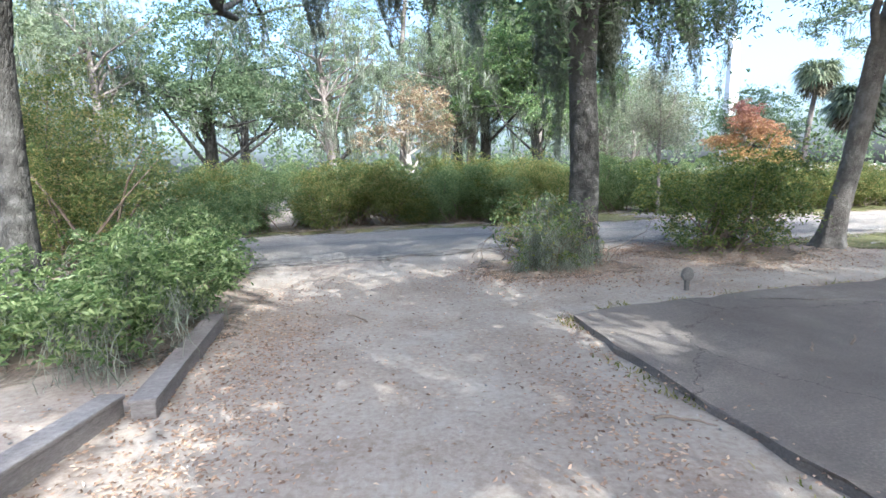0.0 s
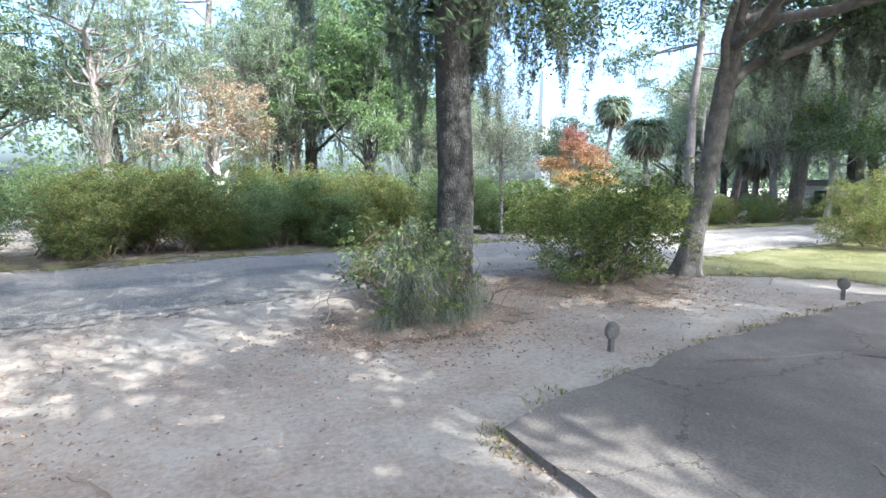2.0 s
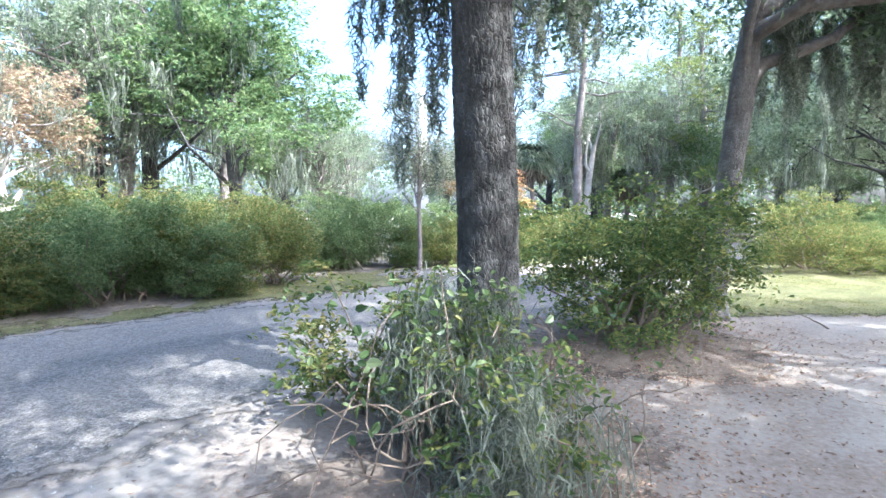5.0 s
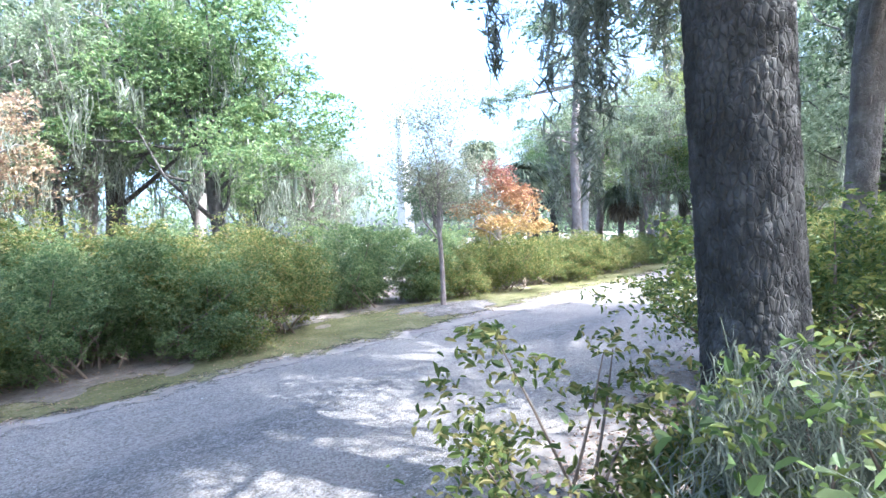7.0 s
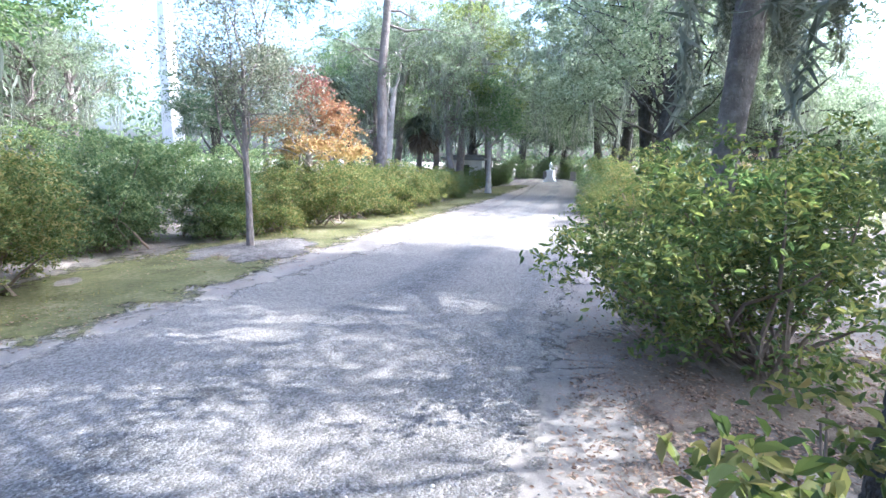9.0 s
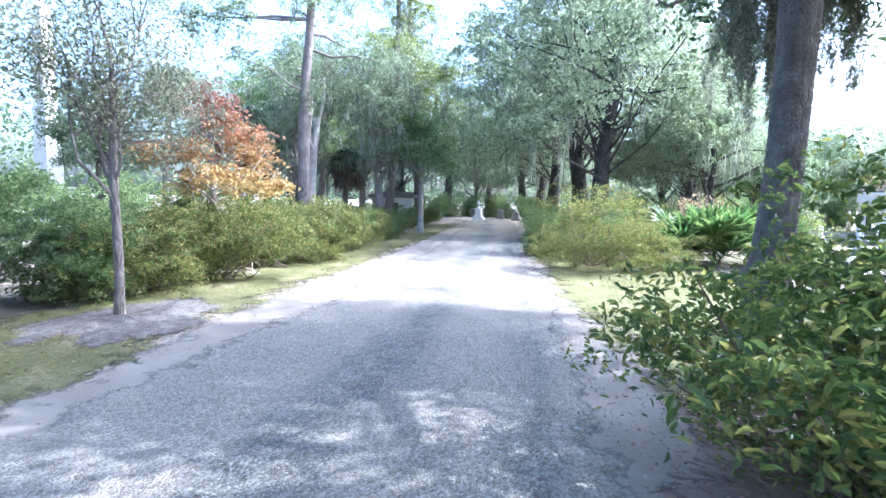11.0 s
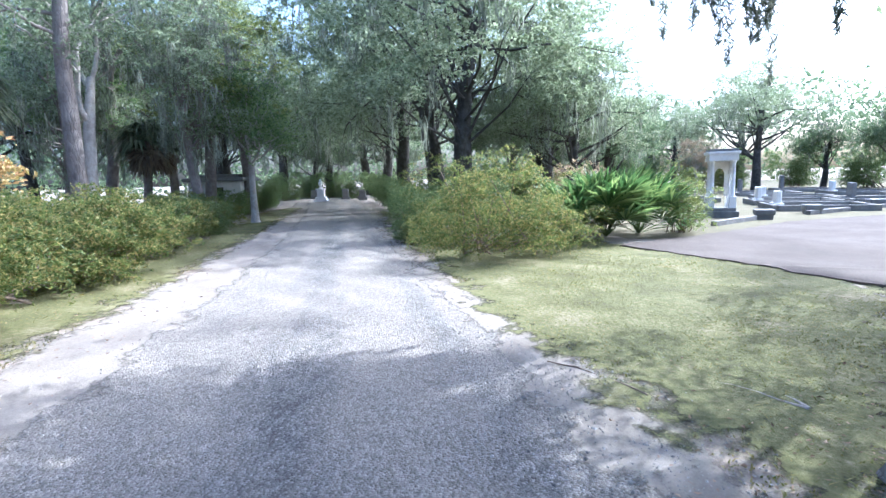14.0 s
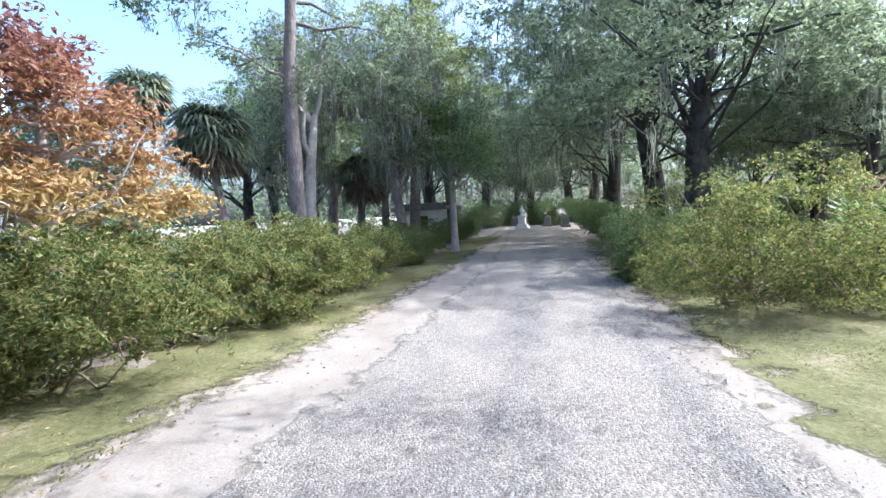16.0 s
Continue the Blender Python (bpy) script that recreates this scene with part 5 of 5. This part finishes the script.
for x, y, r, h, mat, seed, n, lb in ((-2.95, 4.6, (0.95, 1.25), 1.2, M_VINE, 173, 270, "low mound of bright green vine leaves"), (-3.6, 6.2, (1.0, 1.0), 1.15, M_VINE, 179, 190, "leafy mound with pale vine leaves"), (-3.6, 7.9, (0.9, 0.8), 1.35, M_AZALEADARK, 181, 170, "dark green shrub beside the lane"),
                             (-4.9, 4.0, (1.0, 1.0), 1.4, M_AZALEADARK, 191, 150, "dark shrub among vines"), (-5.4, 7.9, (1.4, 1.2), 3.0, M_AZALEA, 193, 330, "tall azalea with yellowing leaves"), (-6.9, 9.4, (1.6, 1.4), 3.9, M_AZALEA, 197, 380, "tall azalea with yellow autumn tips"), (-8.6, 11.2, (1.7, 1.4), 4.2, M_AZALEA, 194, 340, "tall azalea with yellow autumn leaves"), (-4.4, 9.6, (1.2, 1.0), 2.1, M_AZALEADARK, 196, 240, "dark green azalea at the garden corner"), (-5.6, 10.2, (1.2, 1.0), 1.6, M_AZALEADARK, 199, 170, "dark azalea near the lane")):
    shrub("garden_shrub", (x, y, 0), (*r, h), mat, lb, seed, n, 50, 0.062 if mat == M_VINE else 0.055, "shrubs inside the garden edging", moss=26 if mat == M_VINE else 0, blade=broad_leaves if mat == M_VINE else leaves)
shrub("yellow_shrub", (17.3, 4.2, 0), (0.8, 0.8, 1.6), M_FEATHER, "yellow-green airy shrub beside palmettos", 211, 90, 40, 0.07)
shrub("autumn_shrub", (18.6, 6.6, 0), (0.9, 0.8, 1.9), M_PEACH, "shrub with orange autumn tips", 213, 70, 40, 0.07)
palmetto("palmetto", (17.0, 6.2, 0), 1.45, "dark green palmetto with broad fans", 217, 40)
palmetto("palmetto", (17.4, 5.2, 0), 1.35, "green palmetto with upright fans", 219, 36)
palmetto("palmetto", (17.0, 6.9, 0), 1.35, "sunlit palmetto with yellowish fans", 223, 34)

# ---- far woods that close the view ----
rng = np.random.default_rng(229)
n = 4000
a = rng.uniform(0, 2 * np.pi, n)
d = rng.uniform(66, 84, n)
h = 5.0 + 9.0 * (0.5 + 0.25 * np.sin(7 * a) + 0.15 * np.sin(17 * a + 1) + 0.1 * np.sin(41 * a))
C = np.stack([12 + d * np.cos(a), 8 + d * np.sin(a), h * rng.uniform(0, 1, n) ** 0.8], 1)
solid("far_woods", leaves(rng, clumped(rng, C, 11, 0.9), 0.7, 0.6), M_OAKLEAF, "distant gray-green woods on all sides", "woods", "stuff")

# ---- garden edging, markers, gate ----
for a, b, lb in (((-2.35, -0.4), (-1.98, 3.05), "weathered pale concrete edging beam"), ((-1.74, 2.95), (-2.06, 4.95), "weathered gray edging beam with a dark face")):
    a, b = np.array(a), np.array(b)
    d = b - a
    L = float(np.hypot(*d))
    mid = (a + b) / 2
    ob = thing("garden_edging", (mid[0] - 0.08, mid[1], 0), lb, "edging", "edging beams round the garden bed")
    ob.rotation_euler = (0, 0, math.atan2(-d[0], d[1]))
    V, F = block(0, 0, -0.08, 0.15, L, 0.18, 0.014)
    V[:, 0] += 0.006 * np.sin(V[:, 1] * 5)
    part("beam", (V, F), M_TIMBER, ob)
    V, F = block(0, 0, 0.1, 0.17, L + 0.02, 0.03, 0.01)
    V[:, 0] += 0.007 * np.sin(V[:, 1] * 5)
    part("top_board", (V, F), M_TIMBER, ob)


def lot_marker(at, turn, lean, label):
    ob = thing("lot_marker", at, label, "marker", "stone lot markers")
    part("post", block(0, 0, -0.12, 0.055, 0.05, 0.3, 0.008), M_MARKER, ob)
    n = 28
    a = np.linspace(0, 2 * np.pi, n, endpoint=False)
    V, F = [], []
    prof = [(0.0, -0.028), (0.07, -0.028), (0.083, -0.02), (0.086, 0.0), (0.083, 0.02), (0.07, 0.028), (0.062, 0.024), (0.0, 0.024)]
    P = np.array([(r * math.cos(q), y, 0.235 + 1.12 * r * math.sin(q)) for r, y in prof for q in a])
    i, j = np.meshgrid(np.arange(len(prof) - 1), np.arange(n), indexing="ij")
    part("disc", (P, np.stack([i * n + j, i * n + (j + 1) % n, (i + 1) * n + (j + 1) % n, (i + 1) * n + j], -1).reshape(-1, 4)), M_MARKER, ob, "round gray stone disc", True)
    ob.rotation_euler = (radians(lean), 0, radians(turn))
    ob.scale = (0.9, 0.9, 0.9)
    return ob


lot_marker((3.15, 5.66, 0), 3, 2, "small gray stone lot marker beside the pavement")
lot_marker((7.7, 6.25, 0), -50, -2, "small stone lot marker near the gate")

gate = thing("gate", (8.5, 5.95, 0.03), "open black iron gate on a square post", "gate")
part("post", join([block(0, 0, -0.05, 0.12, 0.12, 1.48, 0.01), block(0, 0, 1.42, 0.16, 0.16, 0.04, 0.008)]), M_IRON, gate)
part("finial", lathe(0, 0, [(0.001, 1.45), (0.03, 1.45), (0.025, 1.47), (0.045, 1.49), (0.055, 1.53), (0.045, 1.57), (0.02, 1.59), (0.001, 1.6)]), M_IRON, gate, "", True)
gdir = unit(np.array([0.985, -0.17]))
glen = 1.75


def gpt(s, z):
    return np.array([gdir[0] * s, gdir[1] * s, z])


leafgate = part("gate_leaf", join([rod(gpt(0.1, z), gpt(glen, z), 0.02, n=6) for z in (0.1, 0.62, 1.14)] + [rod(gpt(s, 0.04), gpt(s, 1.2), 0.024, n=6) for s in (0.12, glen)]), M_IRON, gate)
for k in range(13):
    s = 0.12 + (glen - 0.12) * (k + 0.5) / 13
    part("bar", join([rod(gpt(s, 0.06), gpt(s, 1.18), 0.009, n=6), rod(gpt(s, 1.18), gpt(s, 1.26), 0.015, 0.001, 6)]), M_IRON, leafgate)

# ---- graves ----
pav = thing("grave_pavilion", (20.9, 0.75, 0), "white marble grave pavilion with columns and arch", "monument")
TURN = radians(-25)


def pv(geo):
    V, F = geo
    c, s = math.cos(TURN), math.sin(TURN)
    V = np.asarray(V)
    return np.stack([V[:, 0] * c - V[:, 1] * s, V[:, 0] * s + V[:, 1] * c, V[:, 2]], 1), F


part("base", pv(join([block(0, 0, -0.05, 1.75, 1.75, 0.3, 0.02), block(0, 0, 0.25, 1.5, 1.5, 0.12, 0.015)])), M_GRANITE, pav, "dark granite step")
for sx in (-0.55, 0.55):
    for sy in (-0.55, 0.55):
        part("plinth", pv(block(sx, sy, 0.37, 0.36, 0.36, 0.42, 0.015)), M_MARBLE, pav)
        part("column", pv(lathe(sx, sy, [(0.001, 0.79), (0.14, 0.79), (0.14, 0.83), (0.11, 0.86), (0.1, 1.4), (0.092, 1.98), (0.11, 2.0), (0.135, 2.05), (0.135, 2.09), (0.001, 2.09)])), M_MARBLE, pav, "", True)


def arch_wall(w, z0, z1, aw, spring, t):
    """A wall panel with a round-headed opening."""
    n = 16
    inner = [(-aw, z0)] + [(-aw * math.cos(math.pi * k / n), spring + aw * math.sin(math.pi * k / n)) for k in range(n + 1)] + [(aw, z0)]
    outer = [(-w, z0)] + [(-w + 2 * w * k / n, z1) for k in range(n + 1)] + [(w, z0)]
    V, F, m = [], [], len(inner)
    for y in (-t, t):
        V += [(x, y, z) for x, z in inner] + [(x, y, z) for x, z in outer]
    for i in range(m - 1):
        F += [(i, i + 1, m + i + 1, m + i), (2 * m + i, 3 * m + i, 3 * m + i + 1, 2 * m + i + 1), (i, 2 * m + i, 2 * m + i + 1, i + 1)]
    return np.array(V, dtype=float), np.array(F)


for k, (ax, off) in enumerate((("x", -0.55), ("y", 0.55))):
    V, F = arch_wall(0.46, 0.79, 2.08, 0.27, 1.55, 0.05)
    V = np.stack([V[:, 0], V[:, 1] + off, V[:, 2]], 1) if ax == "x" else np.stack([V[:, 1] + off, V[:, 0], V[:, 2]], 1)
    part("arch", pv((V, F)), M_MARBLE, pav)
part("entablature", pv(join([block(0, 0, 2.09, 1.5, 1.5, 0.24, 0.015), block(0, 0, 2.33, 1.66, 1.66, 0.1, 0.02)])), M_MARBLE, pav)
part("roof", pv(join([block(0, 0, 2.43, 1.5, 1.5, 0.09, 0.02)])), M_GRANITE, pav, "dark weathered roof slab")


def grave_plot(x, y, w, d, turn, stone):
    ob = thing("grave_plot", (x, y, 0), "low pale grave plot with stone kerb" + (" and headstone" if stone else ""), "grave", "grave plots beyond the drive")
    for nm, (cx, cy, sx, sy) in (("kerb", (0, -d / 2, w, 0.14)), ("kerb", (0, d / 2, w, 0.14)), ("kerb", (-w / 2, 0, 0.14, d - 0.15)), ("kerb", (w / 2, 0, 0.14, d - 0.15))):
        part(nm, block(cx, cy, -0.05, sx, sy, 0.27, 0.015), M_KERB, ob)
    part("bed", block(0, 0, -0.05, w - 0.15, d - 0.15, 0.13, 0.0), M_OLDLAWN, ob, "thin dry grass")
    if stone:
        part("headstone", join([block(0, d / 2 - 0.3, 0.05, 0.75, 0.3, 0.2, 0.02), block(0, d / 2 - 0.3, 0.25, 0.55, 0.18, stone, 0.04)]), M_GRANITE if stone > 0.5 else M_MARBLE, ob, "small headstone on a base")
    ob.rotation_euler = (0, 0, radians(turn))
    return ob


for x, y, w, d, tn, st in ((22.5, -4.0, 2.2, 3.0, -25, 0.45), (25.5, -5.5, 2.2, 3.0, -25, 0.5), (24.6, -9.0, 2.6, 3.0, -25, 0.6), (28.5, -8.0, 2.6, 3.0, -25, 0.4), (29.5, -3.0, 2.4, 3.0, -25, 0.5), (33, -10, 3, 3, -25, 0.7), (31, -14, 3, 3, -25, 0.5), (27, -14, 3, 3, -25, 0.6), (36, -15, 3, 3, -25, 0.8), (35.5, -5, 3, 3, -25, 0.6), (22.0, -8.5, 2.2, 2.6, -25, 0.4), (19.5, -9.5, 2.0, 2.6, -25, 0.5)):
    grave_plot(x, y, w, d, tn, st)


def small_stone(x, y, turn):
    ob = thing("corner_stone", (x, y, 0), "low dark granite corner block beside the drive", "stone", "corner blocks of the plots")
    part("base", block(0, 0, -0.05, 0.42, 0.42, 0.2, 0.02), M_GRANITE, ob)
    part("cap", block(0, 0, 0.15, 0.5, 0.5, 0.16, 0.03), M_GRANITE, ob)
    ob.rotation_euler = (0, 0, radians(turn))


for x, y in ((19.6, 0.2), (20.8, -2.4), (22.4, -6.3), (21.1, -6.2)):
    small_stone(x, y, -25)
tagged(new("plot_kerb", mesh_of("plot_kerb", *block(18.9, 1.6, -0.05, 2.4, 0.16, 0.2, 0.02, radians(-60)), M_KERB)), "pale stone kerb at the drive's edge", "kerb")
tagged(new("plot_kerb", mesh_of("plot_kerb", *block(21.3, -4.3, -0.05, 5.0, 0.16, 0.2, 0.02, radians(-70)), M_KERB)), "pale stone kerb at the drive's edge", "kerb")

pav.scale = (0.55, 0.55, 0.86)

# monument where the lane ends
mon = thing("pedestal_monument", (44.0, 16.9, 0), "white marble monument with urn at the lane's end", "monument")
part("base", join([block(0, 0, -0.05, 1.9, 1.9, 0.35, 0.03), block(0, 0, 0.3, 1.5, 1.5, 0.3, 0.03)]), M_MARBLE, mon)
part("pedestal", join([block(0, 0, 0.6, 1.0, 1.0, 0.9, 0.03), block(0, 0, 1.5, 1.25, 1.25, 0.14, 0.03)]), M_MARBLE, mon)
part("urn", lathe(0, 0, [(0.001, 1.64), (0.3, 1.64), (0.3, 1.75), (0.12, 1.82), (0.12, 1.95), (0.26, 2.1), (0.3, 2.3), (0.22, 2.5), (0.12, 2.6), (0.14, 2.7), (0.001, 2.85)]), M_MARBLE, mon, "", True)
mon.scale = (0.52, 0.52, 0.6)
vault = thing("grave_vault", (31.5, 19.8, 0), "low pale stone vault with a flat roof", "monument")
part("wall", block(0, 0, -0.05, 2.4, 2.4, 1.7, 0.03), M_MARBLE, vault)
part("roof", join([block(0, 0, 1.65, 2.8, 2.8, 0.18, 0.04), block(0, 0, 1.83, 2.2, 2.2, 0.16, 0.04)]), M_GRANITE, vault, "overhanging stone roof")
part("door", block(-1.2, 0, 0.02, 0.06, 0.8, 1.35, 0.01), M_IRON, vault)
for x, y, h in ((47, 15.4, 0.9), (48.5, 14.2, 0.7), (50, 18.4, 0.8), (45.2, 13.9, 0.7), (29.0, 20.5, 0.9)):
    ob = thing("headstone", (x, y, 0), "pale upright headstone far along the lane", "headstone", "headstones at the lane's end")
    part("base", block(0, 0, -0.05, 0.35, 0.7, 0.25, 0.02), M_KERB, ob)
    part("stone", block(0, 0, 0.2, 0.16, 0.5, h * 0.75, 0.05), M_KERB, ob)
ob = thing("obelisk", (19.8, 31.6, 0), "tall pale stone obelisk above the trees", "monument")
part("base", join([block(0, 0, -0.05, 1.8, 1.8, 0.6, 0.04), block(0, 0, 0.55, 1.3, 1.3, 1.2, 0.04)]), M_MARBLE, ob)
V, F = block(0, 0, 1.75, 0.75, 0.75, 7.4, 0.02)
q = (1 - 0.4 * (V[:, 2:] - 1.75) / 7.4)
V[:, :2] *= q
part("shaft", (V, F), M_MARBLE, ob)
part("tip", lathe(0, 0, [(0.31, 9.14), (0.001, 9.75)], 4), M_MARBLE, ob)

# ---- loose stuff on the ground ----


def on_strip(x, y):
    r = np.array(ROAD)
    return (y > np.interp(x, r[:, 0], r[:, 1]) - 0.1) & (y < np.interp(x, r[:, 0], r[:, 2]) + 0.1)


def edge_line(rng, n):
    """Points strewn along the broken edge of the pavement."""
    line = np.array([(2.05, 0.6), (1.8, 1.9), (1.55, 3.2), (1.4, 4.0), (1.38, 4.7), (2.2, 5.1), (3.0, 5.2), (3.9, 5.48), (5.7, 5.8), (7.6, 5.95)])
    d = np.concatenate([[0], np.cumsum(np.hypot(*np.diff(line, axis=0).T))])
    s = rng.uniform(0, d[-1], n)
    return np.column_stack([np.interp(s, d, line[:, 0]), np.interp(s, d, line[:, 1])]) + rng.normal(0, 0.07, (n, 2))


rng = np.random.default_rng(241)
pts = [rng.uniform((-6, -2), (9, 9), (2400, 2)), rng.normal((1.8, 7.0), (0.95, 0.55), (6000, 2)), rng.normal((5.3, 7.9), (0.9, 0.9), (4200, 2)), rng.normal((5.0, 8.6), (1.3, 0.7), (7000, 2)), rng.normal((3.6, 8.9), (0.8, 0.4), (2600, 2)), rng.uniform((-8, 12.6), (4, 15.2), (4500, 2)), rng.normal((-1.6, 4.2), (0.5, 1.6), (3800, 2)), rng.uniform((-8, 13.2), (22, 17.5), (5000, 2)), edge_line(rng, 1500), rng.normal((7.45, 15.25), (0.6, 0.4), (2600, 2)), rng.normal((0.1, 3.2), (0.9, 1.6), (500, 2)), rng.normal((-1.3, 2.2), (0.3, 1.4), (2600, 2)), rng.normal((1.1, 2.6), (0.25, 0.9), (1100, 2))]
p = np.concatenate(pts)
p = p[~on_strip(p[:, 0], p[:, 1]) | (rng.uniform(size=len(p)) < 0.06)]
inside = (p[:, 0] > 1.5) & (p[:, 1] < 5.3) & (p[:, 0] < 12)
p = p[~inside | (rng.uniform(size=len(p)) < 0.15)]
z = bumpy(p[:, 0], p[:, 1]) + rng.uniform(0.006, 0.02, len(p)) + np.where((p[:, 0] > 1.5) & (p[:, 1] < 5.3), 0.055, 0.0)
solid("leaf_litter", leaves(rng, np.column_stack([p, z]), 0.034, 0.5, 0.88, 0.12), M_LITTER, "scattered dry brown fallen leaves", "leaves", "stuff")


def blades(rng, p, h, w=0.006):
    n = len(p)
    a = rng.uniform(0, 2 * np.pi, n)
    s = np.stack([np.cos(a), np.sin(a), np.zeros(n)], 1) * w
    b = np.column_stack([p, bumpy(p[:, 0], p[:, 1]) - 0.005])
    lean = rng.normal(size=(n, 3)) * np.array([0.9, 0.9, 0])
    L = (h * rng.uniform(0.5, 1.4, n))[:, None]
    m = b + (lean * 0.35 + np.array([0, 0, 0.6])) * L
    t = b + (lean + np.array([0, 0, 0.95])) * L
    V = np.stack([b - s, b + s, m + s * 0.8, t, m - s * 0.8], 1).reshape(-1, 3)
    k = (np.arange(n) * 5)[:, None]
    F = np.concatenate([k + np.array([[0, 1, 2, 4]]), k + np.array([[4, 2, 3, 3]])])
    return V, F


def tufted(rng, lo, hi, n, keep):
    q = rng.uniform(lo, hi, (n, 2))
    d = np.sin(q[:, 0] * 2.1 + np.sin(q[:, 1] * 1.7)) + np.sin(q[:, 1] * 2.7 + 1.3 * q[:, 0]) + rng.normal(0, 0.8, n)
    return q[keep(q) & (d > -0.5)]


rng = np.random.default_rng(251)
south = tufted(rng, (6.6, 5.0), (19, 11), 120000, lambda q: (q[:, 1] < np.interp(q[:, 0], [6.4, 7.4, 8.6, 14, 20], [9.3, 9.5, 9.7, 10.5, 11.3])) & (q[:, 1] > np.interp(q[:, 0], [6.4, 7.4, 8.6, 9.4, 11, 12.4, 15.5, 17, 19], [9.2, 8.7, 7.4, 6.6, 5.2, 5.4, 6.5, 6.8, 9.5])))
north = tufted(rng, (-3, 13.0), (26, 17), 90000, lambda q: (q[:, 1] > np.interp(q[:, 0], [-3, 0, 2, 9.5, 14, 20, 28], [13.05, 13.4, 13.65, 14.5, 14.85, 15.3, 15.9])) & (q[:, 1] < np.interp(q[:, 0], [-3, 0, 2, 4, 8, 26], [13.7, 14.3, 14.9, 16.1, 16.7, 17])))
edge = edge_line(rng, 1700)
edge = edge[np.sin(edge[:, 0] * 7 + edge[:, 1] * 5) > 0.1]
for nm, q in (("lawn_grass", south), ("verge_grass", north), ("edge_weeds", edge)):
    V, F = blades(rng, q, 0.026 if nm != "edge_weeds" else 0.04)
    F = np.concatenate([F[:len(F) // 2][:, [0, 1, 2]], F[:len(F) // 2][:, [0, 2, 3]], F[len(F) // 2:][:, [0, 1, 2]]])
    solid(nm, (V, F), M_GRASS, "short dry lawn grass in thin tufts" if nm != "edge_weeds" else "sparse weeds along the pavement's broken edge", "grass", "stuff")


def stones(rng, p, size):
    n = len(p)
    base = np.array([(1, 0, 0), (0, 1, 0), (-1, 0, 0), (0, -1, 0), (0, 0, 0.7), (0, 0, -0.6)])
    tri = np.array([(0, 1, 4), (1, 2, 4), (2, 3, 4), (3, 0, 4), (1, 0, 5), (2, 1, 5), (3, 2, 5), (0, 3, 5)])
    V = base[None] * (size * np.exp(rng.normal(0, 0.4, (n, 1, 1)))) * rng.uniform(0.6, 1.2, (n, 6, 3))
    a = rng.uniform(0, 6.3, n)
    c, s = np.cos(a)[:, None], np.sin(a)[:, None]
    V = np.stack([V[..., 0] * c - V[..., 1] * s, V[..., 0] * s + V[..., 1] * c, V[..., 2]], -1)
    z = bumpy(p[:, 0], p[:, 1]) + 0.008
    V = V + np.column_stack([p, z])[:, None, :]
    return V.reshape(-1, 3), (np.arange(n)[:, None, None] * 6 + tri[None]).reshape(-1, 3)


rng = np.random.default_rng(257)
xs = rng.uniform(-3, 22, 11000)
r = np.array(ROAD)
e0, e1 = np.interp(xs, r[:, 0], r[:, 1]), np.interp(xs, r[:, 0], r[:, 2])
ys = np.where(rng.uniform(size=11000) < 0.6, e0 + rng.normal(0.15, 0.45, 11000), np.where(rng.uniform(size=11000) < 0.4, e1 + rng.normal(-0.1, 0.3, 11000), rng.uniform(e0, e1)))
p = np.concatenate([np.column_stack([xs, ys]), rng.normal((8.4, 9.7), (1.0, 0.4), (2500, 2)), rng.uniform((-3, 2), (3, 8), (900, 2))])
V, F = stones(rng, p, 0.006)
V[:, 2] += np.where(on_strip(V[:, 0], V[:, 1]), 0.018, 0.0)
solid("gravel", (V, F), M_GRAVEL, "loose pale gravel along the lane", "gravel", "stuff")

# fallen sticks and a surface root
rng = np.random.default_rng(263)
for x, y, L, a in ((7.6, 7.2, 1.1, 0.2), (8.5, 9.5, 0.9, 0.6), (2.9, 3.4, 0.2, 1.2), (3.3, 3.5, 0.25, 0.6), (1.3, 2.6, 0.35, 0.3), (-0.6, 4.8, 0.4, 2.2)):
    ob = thing("fallen_stick", (x, y, 0.02 + (0.055 if y < 4 and x > 2 else 0)), "dry fallen stick on the ground", "stick", "fallen sticks")
    P = wander(rng, (0, 0, 0.008), (math.cos(a), math.sin(a), 0), L, 7, 0.15, 0)
    P[:, 2] = 0.008 + 0.01 * np.abs(np.sin(np.arange(8)))
    part("stem", tube(P, np.linspace(0.011, 0.005, 8), 6), M_TWIG, ob)
ob = thing("surface_root", (8.2, 8.6, 0), "gray surface root in the grass", "root")
for w, L in (((0.6, 0.55, 0), 1.3), ((0.9, 0.1, 0), 1.1)):
    P = wander(rng, (0, 0, 0.0), w, L, 8, 0.2, 0)
    P[:, 2] = 0.012 - 0.02 * np.linspace(0, 1, 9)
    part("root_arm", tube(P, np.linspace(0.014, 0.007, 9), 8), M_PALEBARK, ob, "", True)
